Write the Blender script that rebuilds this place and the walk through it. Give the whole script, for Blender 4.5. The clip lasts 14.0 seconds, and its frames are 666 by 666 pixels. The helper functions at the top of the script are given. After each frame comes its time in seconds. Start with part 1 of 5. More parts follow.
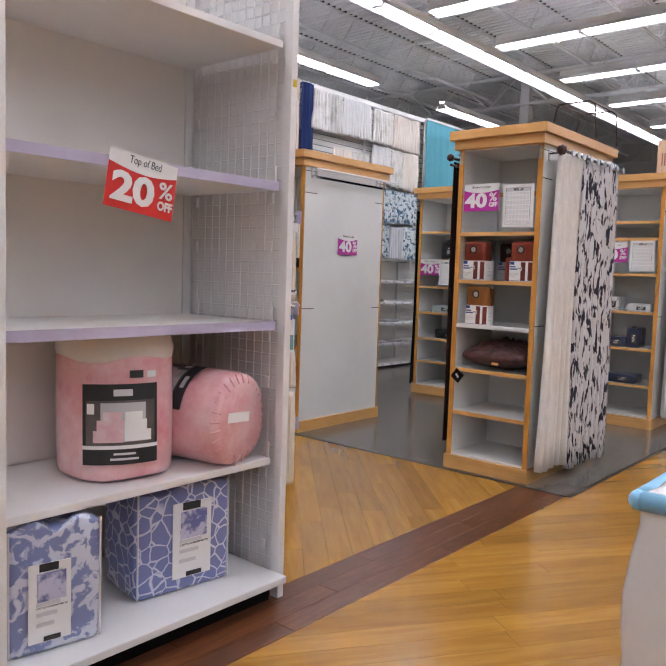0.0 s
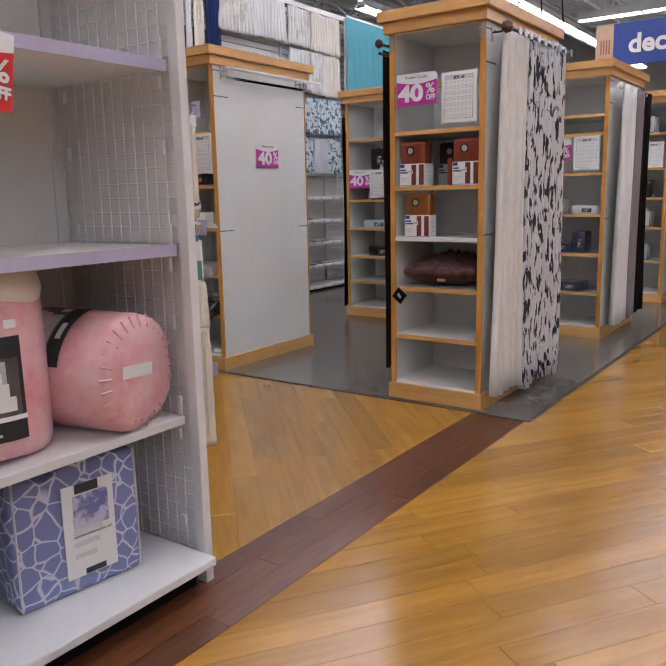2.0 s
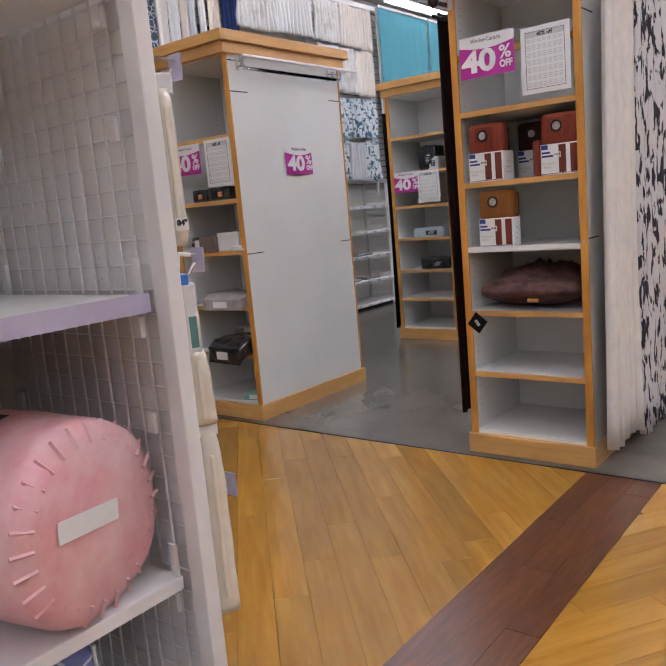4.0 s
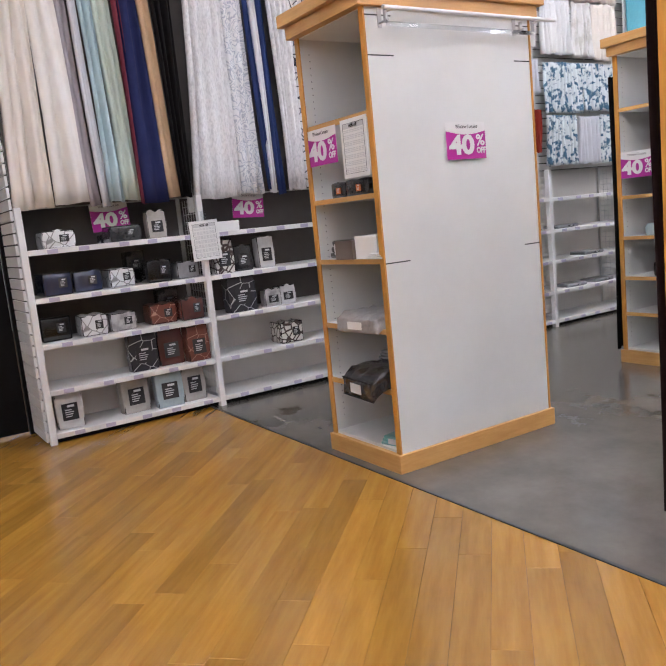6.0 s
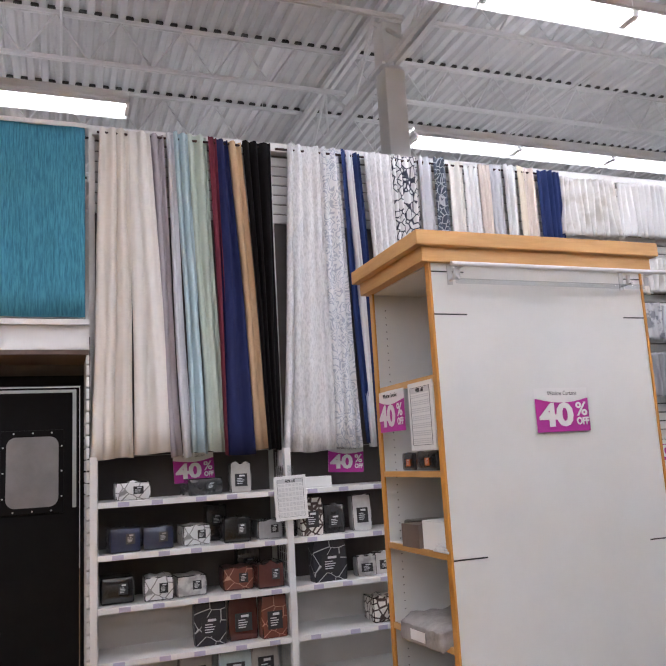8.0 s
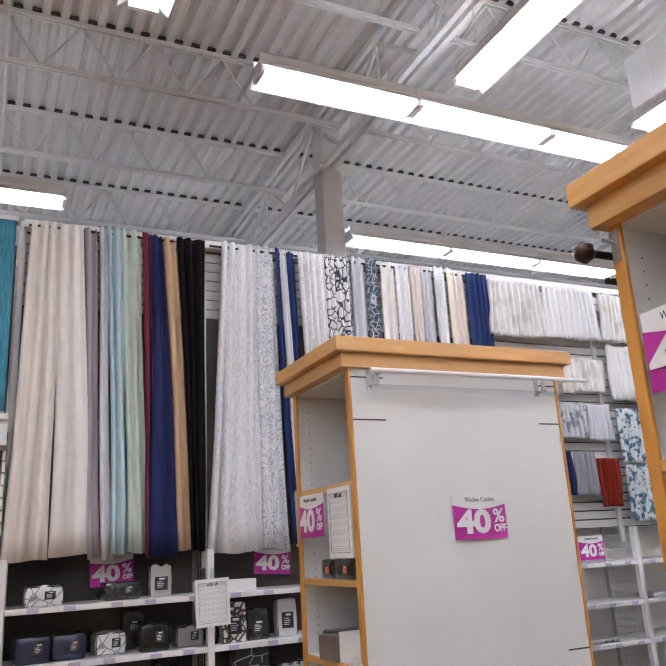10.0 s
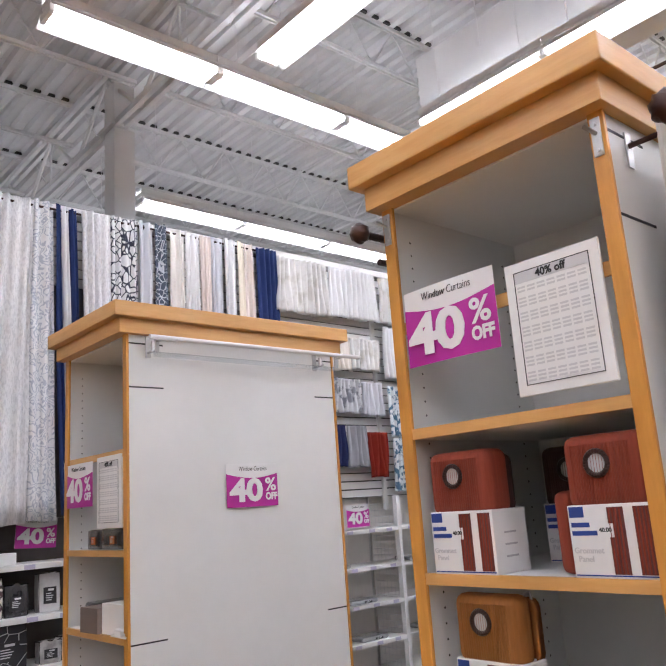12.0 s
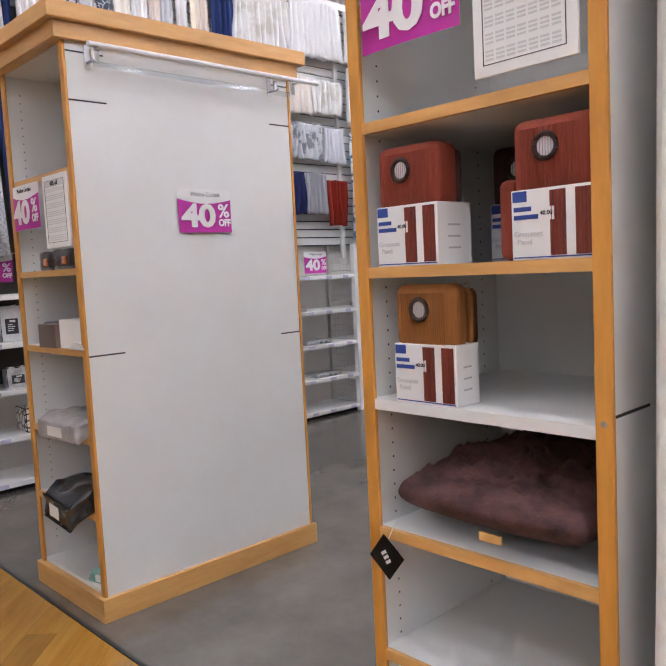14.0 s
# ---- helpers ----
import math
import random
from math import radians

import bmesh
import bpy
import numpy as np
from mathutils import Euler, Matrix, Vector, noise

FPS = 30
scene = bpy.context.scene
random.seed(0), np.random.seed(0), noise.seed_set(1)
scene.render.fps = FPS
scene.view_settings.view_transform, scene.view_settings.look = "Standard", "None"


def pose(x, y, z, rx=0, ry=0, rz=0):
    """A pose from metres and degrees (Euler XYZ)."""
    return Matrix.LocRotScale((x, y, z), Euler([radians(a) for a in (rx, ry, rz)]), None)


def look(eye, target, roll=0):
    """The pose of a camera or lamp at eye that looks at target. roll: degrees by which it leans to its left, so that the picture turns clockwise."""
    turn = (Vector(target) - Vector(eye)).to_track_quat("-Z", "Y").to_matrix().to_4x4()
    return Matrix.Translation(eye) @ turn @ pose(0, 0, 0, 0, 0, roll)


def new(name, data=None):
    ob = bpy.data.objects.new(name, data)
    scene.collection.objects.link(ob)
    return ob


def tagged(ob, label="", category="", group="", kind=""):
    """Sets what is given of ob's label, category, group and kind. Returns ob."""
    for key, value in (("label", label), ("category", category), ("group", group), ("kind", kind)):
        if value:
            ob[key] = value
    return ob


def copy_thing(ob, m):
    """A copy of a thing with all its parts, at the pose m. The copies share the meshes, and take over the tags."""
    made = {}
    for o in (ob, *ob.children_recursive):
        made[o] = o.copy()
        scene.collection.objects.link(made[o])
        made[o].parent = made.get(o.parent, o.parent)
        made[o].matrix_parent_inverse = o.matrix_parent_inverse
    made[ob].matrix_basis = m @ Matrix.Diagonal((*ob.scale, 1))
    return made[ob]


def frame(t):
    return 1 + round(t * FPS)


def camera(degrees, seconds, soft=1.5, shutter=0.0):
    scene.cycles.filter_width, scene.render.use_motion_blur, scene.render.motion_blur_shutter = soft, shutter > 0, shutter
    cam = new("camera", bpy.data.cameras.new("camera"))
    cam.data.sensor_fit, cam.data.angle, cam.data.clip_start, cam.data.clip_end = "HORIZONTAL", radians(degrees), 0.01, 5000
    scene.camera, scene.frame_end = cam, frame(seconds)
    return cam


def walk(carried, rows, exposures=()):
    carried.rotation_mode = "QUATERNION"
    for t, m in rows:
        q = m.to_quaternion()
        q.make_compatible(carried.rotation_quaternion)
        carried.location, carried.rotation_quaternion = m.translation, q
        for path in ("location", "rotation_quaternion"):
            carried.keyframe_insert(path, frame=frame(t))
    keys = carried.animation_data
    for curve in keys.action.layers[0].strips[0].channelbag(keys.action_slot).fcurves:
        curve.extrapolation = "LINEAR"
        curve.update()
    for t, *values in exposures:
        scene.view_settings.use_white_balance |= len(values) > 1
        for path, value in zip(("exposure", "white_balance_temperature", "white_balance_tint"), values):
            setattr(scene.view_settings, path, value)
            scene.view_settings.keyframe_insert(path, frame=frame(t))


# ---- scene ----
cam = camera(48.2, 14.0)
METRES, EYE, TILT, LEAN, TURN = 4.3, 1.28, 0.0, 0.0, 40.5
PATH = [
    (0, (-0.097, 0.113, 1.421), (-1.393, 1.628, 1.26), 1.9),
    (0.5, (-0.117, 0.237, 1.397), (-1.361, 1.8, 1.29), 2.1),
    (1, (-0.141, 0.342, 1.362), (-1.327, 1.946, 1.219), 1.6),
    (1.5, (-0.291, 0.472, 1.342), (-1.441, 2.086, 1.071), 0.2),
    (2, (-0.485, 0.623, 1.358), (-1.62, 2.228, 0.994), -1.2),
    (2.2, (-0.554, 0.685, 1.352), (-1.689, 2.291, 0.987), -1.4),
    (4.3, (-1.249, 1.666, 1.337), (-2.514, 3.183, 1.021), -6.3),
    (4.5, (-1.296, 1.825, 1.365), (-2.619, 3.292, 1.051), -6.1),
    (5, (-1.397, 2.082, 1.347), (-2.885, 3.383, 1.042), -5.6),
    (5.5, (-1.498, 2.367, 1.371), (-3.084, 3.545, 1.06), -6.0),
    (6, (-1.531, 2.64, 1.353), (-3.207, 3.689, 1.049), -5.7),
    (6.5, (-1.59, 2.896, 1.368), (-3.359, 3.801, 1.136), -4.7),
    (7, (-1.707, 3.125, 1.42), (-3.548, 3.909, 1.419), -4.1),
    (7.5, (-1.785, 3.29, 1.504), (-3.638, 4.013, 1.708), -4.0),
    (7.7, (-1.802, 3.348, 1.519), (-3.656, 4.049, 1.786), -3.9),
    (9.8, (-1.715, 3.458, 1.595), (-3.474, 4.238, 2.139), -3.2),
    (10, (-1.723, 3.474, 1.599), (-3.462, 4.296, 2.147), -3.2),
    (10.5, (-1.722, 3.487, 1.598), (-3.4, 4.422, 2.152), -3.3),
    (11, (-1.715, 3.497, 1.594), (-3.321, 4.555, 2.139), -3.4),
    (11.5, (-1.707, 3.504, 1.591), (-3.238, 4.683, 2.107), -3.7),
    (12, (-1.699, 3.498, 1.579), (-3.156, 4.794, 2.026), -4.0),
    (12.5, (-1.698, 3.499, 1.551), (-3.101, 4.888, 1.873), -3.7),
    (13, (-1.711, 3.509, 1.511), (-3.083, 4.955, 1.668), -3.1),
    (13.5, (-1.728, 3.528, 1.452), (-3.117, 4.967, 1.44), -2.4),
    (14, (-1.718, 3.555, 1.409), (-3.165, 4.923, 1.233), -2.9),
]
walk(cam, [(t, look(eye, target, roll)) for t, eye, target, roll in PATH],
     [(0, -0.54), (0.5, -0.68), (1.5, -0.76), (2.2, -0.68), (4.5, -0.58), (5.5, -0.25), (6.5, -0.05), (7.5, -0.24), (9.8, -0.36), (12.5, -0.28), (14, -0.24)])

# ---- world and light ----
world = bpy.data.worlds.new("world")
scene.world = world
world.use_nodes = True
world.node_tree.nodes["Background"].inputs[0].default_value = (0.9, 0.95, 1.0, 1)
world.node_tree.nodes["Background"].inputs[1].default_value = 0.05
scene.view_settings.exposure = 0.0
LAMP = 30.0


# ---- materials ----
def mat(name, c1, c2=None, rough=0.5, metal=0.0, scale=6.0, bump=0.0, bscale=60.0, stretch=(1, 1, 1), coat=0.0, vary=0.0, island=False, spec=0.5):
    """A surface with two scales of colour variation and a fine relief."""
    m = bpy.data.materials.new(name)
    m.use_nodes = True
    nt = m.node_tree
    n, ln = nt.nodes, nt.links
    b = n["Principled BSDF"]
    b.inputs["Roughness"].default_value = rough
    b.inputs["Metallic"].default_value = metal
    b.inputs["Specular IOR Level"].default_value = spec
    b.inputs["Coat Weight"].default_value = coat
    b.inputs["Coat Roughness"].default_value = 0.2
    c2 = c2 or tuple(v * 0.88 for v in c1)
    tc = n.new("ShaderNodeTexCoord")
    mp = n.new("ShaderNodeMapping")
    mp.inputs["Scale"].default_value = stretch
    ln.new(tc.outputs["Object"], mp.inputs[0])
    if vary:
        rnd = n.new("ShaderNodeNewGeometry").outputs["Random Per Island"] if island else n.new("ShaderNodeObjectInfo").outputs["Random"]
        sh = n.new("ShaderNodeVectorMath")
        sh.operation = "MULTIPLY_ADD"
        sh.inputs[1].default_value = (37, 23, 11)
        ln.new(rnd, sh.inputs[0])
        ln.new(tc.outputs["Object"], sh.inputs[2])
        ln.new(sh.outputs[0], mp.inputs[0])
    n1 = n.new("ShaderNodeTexNoise")
    n1.inputs["Scale"].default_value = scale
    n1.inputs["Detail"].default_value = 6
    n1.inputs["Roughness"].default_value = 0.65
    ln.new(mp.outputs[0], n1.inputs[0])
    r = n.new("ShaderNodeValToRGB")
    r.color_ramp.elements[0].position, r.color_ramp.elements[1].position = 0.32, 0.68
    r.color_ramp.elements[0].color, r.color_ramp.elements[1].color = (*c1, 1), (*c2, 1)
    ln.new(n1.outputs[0], r.inputs[0])
    col = r.outputs[0]
    if vary:
        src = n.new("ShaderNodeNewGeometry").outputs["Random Per Island"] if island else n.new("ShaderNodeObjectInfo").outputs["Random"]
        mr = n.new("ShaderNodeMapRange")
        mr.inputs[3].default_value, mr.inputs[4].default_value = 1 - vary, 1 + vary
        ln.new(src, mr.inputs[0])
        hs = n.new("ShaderNodeHueSaturation")
        ln.new(mr.outputs[0], hs.inputs["Value"])
        ln.new(col, hs.inputs["Color"])
        col = hs.outputs[0]
    ln.new(col, b.inputs["Base Color"])
    if bump:
        n2 = n.new("ShaderNodeTexNoise")
        n2.inputs["Scale"].default_value = bscale
        n2.inputs["Detail"].default_value = 4
        ln.new(mp.outputs[0], n2.inputs[0])
        bp = n.new("ShaderNodeBump")
        bp.inputs["Strength"].default_value = bump
        bp.inputs["Distance"].default_value = 0.004
        ln.new(n2.outputs[0], bp.inputs["Height"])
        ln.new(bp.outputs[0], b.inputs["Normal"])
    return m


def motif(name, base, ink, kind="voronoi", scale=14.0, lo=0.02, hi=0.06, stretch=(1, 1, 1), rough=0.85, coat=0.0, warp=0.0):
    """A printed cloth: line-work or blotches of ink on a base colour."""
    m = mat(name, base, tuple(v * 0.93 for v in base), rough, bump=0.25, bscale=260, coat=coat)
    nt = m.node_tree
    n, ln = nt.nodes, nt.links
    b = n["Principled BSDF"]
    mp = next(x for x in n if x.type == "MAPPING")
    mp.inputs["Scale"].default_value = stretch
    src = mp.outputs[0]
    if warp:
        wn = n.new("ShaderNodeTexNoise")
        wn.inputs["Scale"].default_value = scale * 0.4
        ln.new(src, wn.inputs[0])
        va = n.new("ShaderNodeVectorMath")
        va.operation = "MULTIPLY_ADD"
        va.inputs[1].default_value = (warp, warp, warp)
        ln.new(wn.outputs["Color"], va.inputs[0])
        ln.new(src, va.inputs[2])
        src = va.outputs[0]
    if kind == "voronoi":
        t = n.new("ShaderNodeTexVoronoi")
        t.feature = "DISTANCE_TO_EDGE"
        out = t.outputs["Distance"]
        ln.new(src, t.inputs["Vector"])
    elif kind == "wave":
        t = n.new("ShaderNodeTexWave")
        t.inputs["Distortion"].default_value = 9
        t.inputs["Detail"].default_value = 2
        out = t.outputs[1]
        ln.new(src, t.inputs["Vector"])
    else:
        t = n.new("ShaderNodeTexNoise")
        t.inputs["Detail"].default_value = 5
        out = t.outputs[0]
        ln.new(src, t.inputs["Vector"])
    t.inputs["Scale"].default_value = scale
    mr = n.new("ShaderNodeMapRange")
    mr.inputs[1].default_value, mr.inputs[2].default_value = lo, hi
    ln.new(out, mr.inputs[0])
    mix = n.new("ShaderNodeMix")
    mix.data_type = "RGBA"
    old = b.inputs["Base Color"].links[0].from_socket
    mix.inputs["A"].default_value = (*ink, 1)
    ln.new(mr.outputs[0], mix.inputs["Factor"])
    ln.new(old, mix.inputs["B"])
    ln.new(mix.outputs["Result"], b.inputs["Base Color"])
    return m


def clear(name, tint=(0.95, 0.97, 1.0), rough=0.08):
    """Thin clear film or acrylic."""
    m = bpy.data.materials.new(name)
    m.use_nodes = True
    n, ln = m.node_tree.nodes, m.node_tree.links
    tr, gl, mx = n.new("ShaderNodeBsdfTransparent"), n.new("ShaderNodeBsdfGlossy"), n.new("ShaderNodeMixShader")
    lw = n.new("ShaderNodeLayerWeight")
    lw.inputs[0].default_value = 0.25
    tr.inputs[0].default_value = (*tint, 1)
    gl.inputs["Roughness"].default_value = rough
    ln.new(lw.outputs["Fresnel"], mx.inputs[0])
    ln.new(tr.outputs[0], mx.inputs[1])
    ln.new(gl.outputs[0], mx.inputs[2])
    ln.new(mx.outputs[0], n["Material Output"].inputs[0])
    return m


def glow(name, colour, strength):
    m = bpy.data.materials.new(name)
    m.use_nodes = True
    b = m.node_tree.nodes["Principled BSDF"]
    b.inputs["Base Color"].default_value = (0.9, 0.9, 0.9, 1)
    b.inputs["Emission Color"].default_value = (*colour, 1)
    b.inputs["Emission Strength"].default_value = strength
    return m


M_PLANK = mat("oak_plank", (0.43, 0.213, 0.034), (0.315, 0.142, 0.019), 0.17, scale=2.6, bump=0.05, bscale=30, stretch=(0.8, 8, 1), coat=0.22, vary=0.17)
M_PLANK_FAR = mat("oak_plank_joined", (0.43, 0.213, 0.034), (0.315, 0.142, 0.019), 0.17, scale=2.6, bump=0.05, bscale=30, stretch=(0.8, 8, 1), coat=0.22, vary=0.17, island=True)
M_DARKWOOD = mat("walnut_plank", (0.16, 0.055, 0.022), (0.075, 0.024, 0.01), 0.3, scale=5, bump=0.1, bscale=40, stretch=(12, 1.2, 1), coat=0.2, vary=0.25)
M_SUB = mat("plank_joint", (0.2, 0.09, 0.022), (0.14, 0.06, 0.016), 0.7)
M_CONC = mat("polished_concrete", (0.165, 0.147, 0.124), (0.105, 0.094, 0.08), 0.2, scale=2.2, bump=0.06, bscale=25, coat=0.15)
M_STRIP = mat("rubber_strip", (0.03, 0.028, 0.026), None, 0.6)
M_MAPLE = mat("maple_trim", (0.62, 0.29, 0.055), (0.50, 0.215, 0.035), 0.36, scale=4, bump=0.05, stretch=(9, 9, 1.2), coat=0.1)
M_MAPLE_H = mat("maple_board", (0.66, 0.37, 0.13), (0.56, 0.29, 0.085), 0.4, scale=4, bump=0.05, stretch=(1.2, 1.2, 10), coat=0.1)
M_LAM = mat("white_laminate", (0.78, 0.785, 0.77), (0.72, 0.725, 0.71), 0.42, scale=1.5, bump=0.03, bscale=150)
M_STEEL = mat("white_steel", (0.82, 0.81, 0.80), (0.76, 0.75, 0.74), 0.4, scale=2.5, bump=0.04, bscale=90)
M_BACK = mat("painted_back_panel", (0.84, 0.81, 0.77), (0.79, 0.76, 0.72), 0.6, scale=1.4, bump=0.04, bscale=70)
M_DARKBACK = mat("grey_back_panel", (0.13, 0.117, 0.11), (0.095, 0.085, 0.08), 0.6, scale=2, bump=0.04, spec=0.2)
M_SLAT = mat("slatwall_white", (0.76, 0.75, 0.74), (0.70, 0.69, 0.68), 0.5, scale=2, bump=0.04)
M_PRICE = mat("lilac_price_strip", (0.52, 0.48, 0.62), (0.46, 0.42, 0.56), 0.35, scale=8)
# near-black; also colours the boxes that paint shade into the deck flutes
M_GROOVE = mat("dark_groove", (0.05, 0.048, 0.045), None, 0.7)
M_PAINT = mat("ceiling_paint", (0.74, 0.74, 0.74), (0.66, 0.66, 0.66), 0.65, scale=0.9, bump=0.05, bscale=20)
M_DECK = mat("deck_paint", (0.70, 0.70, 0.70), (0.60, 0.60, 0.605), 0.65, scale=0.6, bump=0.05, bscale=12)
M_WALL = mat("store_wall_paint", (0.70, 0.69, 0.67), (0.63, 0.62, 0.60), 0.8, scale=0.8, bump=0.1, bscale=40)
M_REFL = mat("lamp_reflector", (0.85, 0.85, 0.85), (0.8, 0.8, 0.8), 0.35)
M_TUBE = glow("fluorescent_tube", (0.905, 0.918, 1.03), LAMP)
# fill light for the roof, added on top of the real twin tubes
M_UPFILL = glow("added_uplight", (0.905, 0.918, 1.03), LAMP * 0.62)
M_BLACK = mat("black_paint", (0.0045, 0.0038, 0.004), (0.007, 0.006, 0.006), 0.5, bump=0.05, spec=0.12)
M_IRON = mat("dark_bronze", (0.035, 0.02, 0.018), (0.06, 0.03, 0.025), 0.35, metal=0.6, bump=0.1)
M_CHROME = mat("brushed_steel", (0.55, 0.55, 0.55), (0.45, 0.45, 0.45), 0.3, metal=1.0)
M_WIRE = mat("white_wire", (0.76, 0.75, 0.75), (0.7, 0.69, 0.69), 0.4)
M_PAPER = mat("white_paper", (0.82, 0.82, 0.81), (0.78, 0.78, 0.77), 0.6)
M_GREYINK = mat("grey_ink", (0.5, 0.5, 0.51), (0.44, 0.44, 0.45), 0.7)
M_LIGHTINK = mat("pale_grey_ink", (0.62, 0.62, 0.63), (0.58, 0.58, 0.59), 0.7)
M_INK = mat("black_ink", (0.02, 0.02, 0.022), None, 0.6)
M_MAGENTA = mat("magenta_print", (0.46, 0.02, 0.30), (0.43, 0.018, 0.28), 0.45)
M_RED = mat("red_print", (0.62, 0.02, 0.015), (0.58, 0.018, 0.013), 0.45)
M_BLUE = mat("blue_print", (0.02, 0.055, 0.28), (0.018, 0.05, 0.25), 0.5)
M_FILM = clear("clear_film")
M_ACRYL = clear("clear_acrylic", (0.9, 0.92, 0.93), 0.05)
M_WINDOW = mat("scratched_window", (0.20, 0.19, 0.19), (0.30, 0.29, 0.285), 0.15, scale=2, coat=0.6)
M_TEAL = mat("teal_weave", (0.075, 0.31, 0.42), (0.02, 0.135, 0.21), 0.9, scale=22, bump=0.5, bscale=120, stretch=(5, 5, 0.45))
M_PALETEAL = mat("pale_teal_weave", (0.10, 0.36, 0.43), (0.07, 0.27, 0.35), 0.9, scale=40, bump=0.5, bscale=120, stretch=(5, 5, 0.6))
M_BROWNSOFFIT = mat("brown_soffit", (0.13, 0.09, 0.075), None, 0.6)


def cloth(name, c, k=0.94):
    return mat(name, c, tuple(v * k for v in c), 0.9, scale=9, bump=0.3, bscale=240, spec=0.15)


CL = {
    "cream": cloth("cream_cloth", (0.80, 0.745, 0.68)), "ivory": cloth("ivory_cloth", (0.82, 0.785, 0.74)), "white": cloth("white_cloth", (0.78, 0.78, 0.78)),
    "mauve": cloth("mauve_grey_cloth", (0.40, 0.36, 0.38)), "silver": cloth("silver_cloth", (0.62, 0.625, 0.66)), "ice": cloth("ice_blue_cloth", (0.45, 0.58, 0.62)),
    "sage": cloth("sage_cloth", (0.50, 0.57, 0.50)), "navy": cloth("navy_cloth", (0.02, 0.025, 0.085)), "gold": cloth("tan_gold_cloth", (0.55, 0.38, 0.235)),
    "wine": cloth("wine_cloth", (0.15, 0.03, 0.045)), "black": cloth("black_cloth", (0.006, 0.0048, 0.005)), "blush": cloth("blush_cloth", (0.74, 0.65, 0.59)),
    "butter": cloth("butter_cloth", (0.78, 0.71, 0.58)), "blue": cloth("blue_cloth", (0.022, 0.038, 0.125)), "grey": cloth("grey_cloth", (0.30, 0.30, 0.32)),
    "maroon": cloth("dark_brown_cloth", (0.018, 0.007, 0.007)), "rust": cloth("rust_cloth", (0.20, 0.02, 0.012)), "taupe": cloth("taupe_cloth", (0.24, 0.21, 0.21)),
    "linen": mat("linen_cloth", (0.80, 0.77, 0.73), (0.70, 0.67, 0.63), 0.9, scale=30, bump=0.5, bscale=120, stretch=(1, 1, 0.4)),
    "crinkle": motif("crinkled_white_cloth", (0.78, 0.775, 0.78), (0.62, 0.615, 0.625), "noise", 40, 0.38, 0.55, (1, 2.5, 0.8)),
    "paisley": motif("grey_paisley_cloth", (0.74, 0.74, 0.75), (0.44, 0.47, 0.53), "wave", 7, 0.08, 0.4, (1, 3, 2.4), warp=0.5),
    "trellis": motif("black_trellis_cloth", (0.74, 0.74, 0.74), (0.03, 0.035, 0.06), "voronoi", 15, 0.04, 0.075, (1, 1, 1)),
    "slate": motif("slate_print_cloth", (0.07, 0.09, 0.13), (0.55, 0.58, 0.62), "voronoi", 18, 0.03, 0.06),
    "bark": motif("black_bark_print_cloth", (0.66, 0.65, 0.66), (0.02, 0.02, 0.035), "noise", 13, 0.43, 0.48, (3.2, 3.2, 0.75), warp=0.25),
    "floral": motif("blue_floral_cloth", (0.68, 0.73, 0.74), (0.06, 0.14, 0.22), "noise", 17, 0.42, 0.5, (1, 1, 1), warp=0.1),
    "greyfloral": motif("grey_floral_cloth", (0.56, 0.57, 0.59), (0.22, 0.23, 0.26), "noise", 12, 0.42, 0.5),
    "lace": motif("white_lace_cloth", (0.78, 0.77, 0.75), (0.60, 0.58, 0.54), "noise", 8, 0.38, 0.52),
    "medallion": motif("tan_medallion_cloth", (0.62, 0.58, 0.51), (0.30, 0.25, 0.18), "voronoi", 4, 0.06, 0.14),
}


# ---- helpers of this scene ----
def box(bm, x0, x1, y0, y1, z0, z1, bev=0.0):
    vs = bmesh.ops.create_cube(bm, size=1.0, matrix=Matrix.LocRotScale(((x0 + x1) / 2, (y0 + y1) / 2, (z0 + z1) / 2), None, (abs(x1 - x0), abs(y1 - y0), abs(z1 - z0))))["verts"]
    if bev:
        es = list({e for v in vs for e in v.link_edges})
        bmesh.ops.bevel(bm, geom=es, offset=bev, segments=2, affect="EDGES", profile=0.5)
    return bm


def B(x0, x1, y0, y1, z0, z1, bev=0.0):
    return box(bmesh.new(), x0, x1, y0, y1, z0, z1, bev)


def rod(bm, a, b, r, seg=10, r2=None):
    a, b = Vector(a), Vector(b)
    d = b - a
    m = Matrix.Translation((a + b) / 2) @ d.to_track_quat("Z", "Y").to_matrix().to_4x4()
    bmesh.ops.create_cone(bm, cap_ends=True, segments=seg, radius1=r, radius2=r if r2 is None else r2, depth=d.length, matrix=m)
    return bm


def smooth(bm):
    for f in bm.faces:
        f.smooth = True
    return bm


def part(name, bm, material, parent, label="", mods=None):
    """One mesh under a thing or a part."""
    me = bpy.data.meshes.new(name)
    bm.to_mesh(me)
    bm.free()
    me.materials.append(material)
    ob = new(name, me)
    ob.parent = parent
    if label:
        tagged(ob, label)
    return ob


def thing(name, at, label, category, group="", rz=0, kind=""):
    ob = new(name)
    ob.matrix_basis = pose(*at, 0, 0, rz)
    return tagged(ob, label, category, group, kind)


def solo(name, bm, material, at, label, category, group="", rz=0, kind=""):
    """A thing that is one mesh."""
    ob = part(name, bm, material, None)
    ob.matrix_basis = pose(*at, 0, 0, rz)
    return tagged(ob, label, category, group, kind)


TEXTS = {}


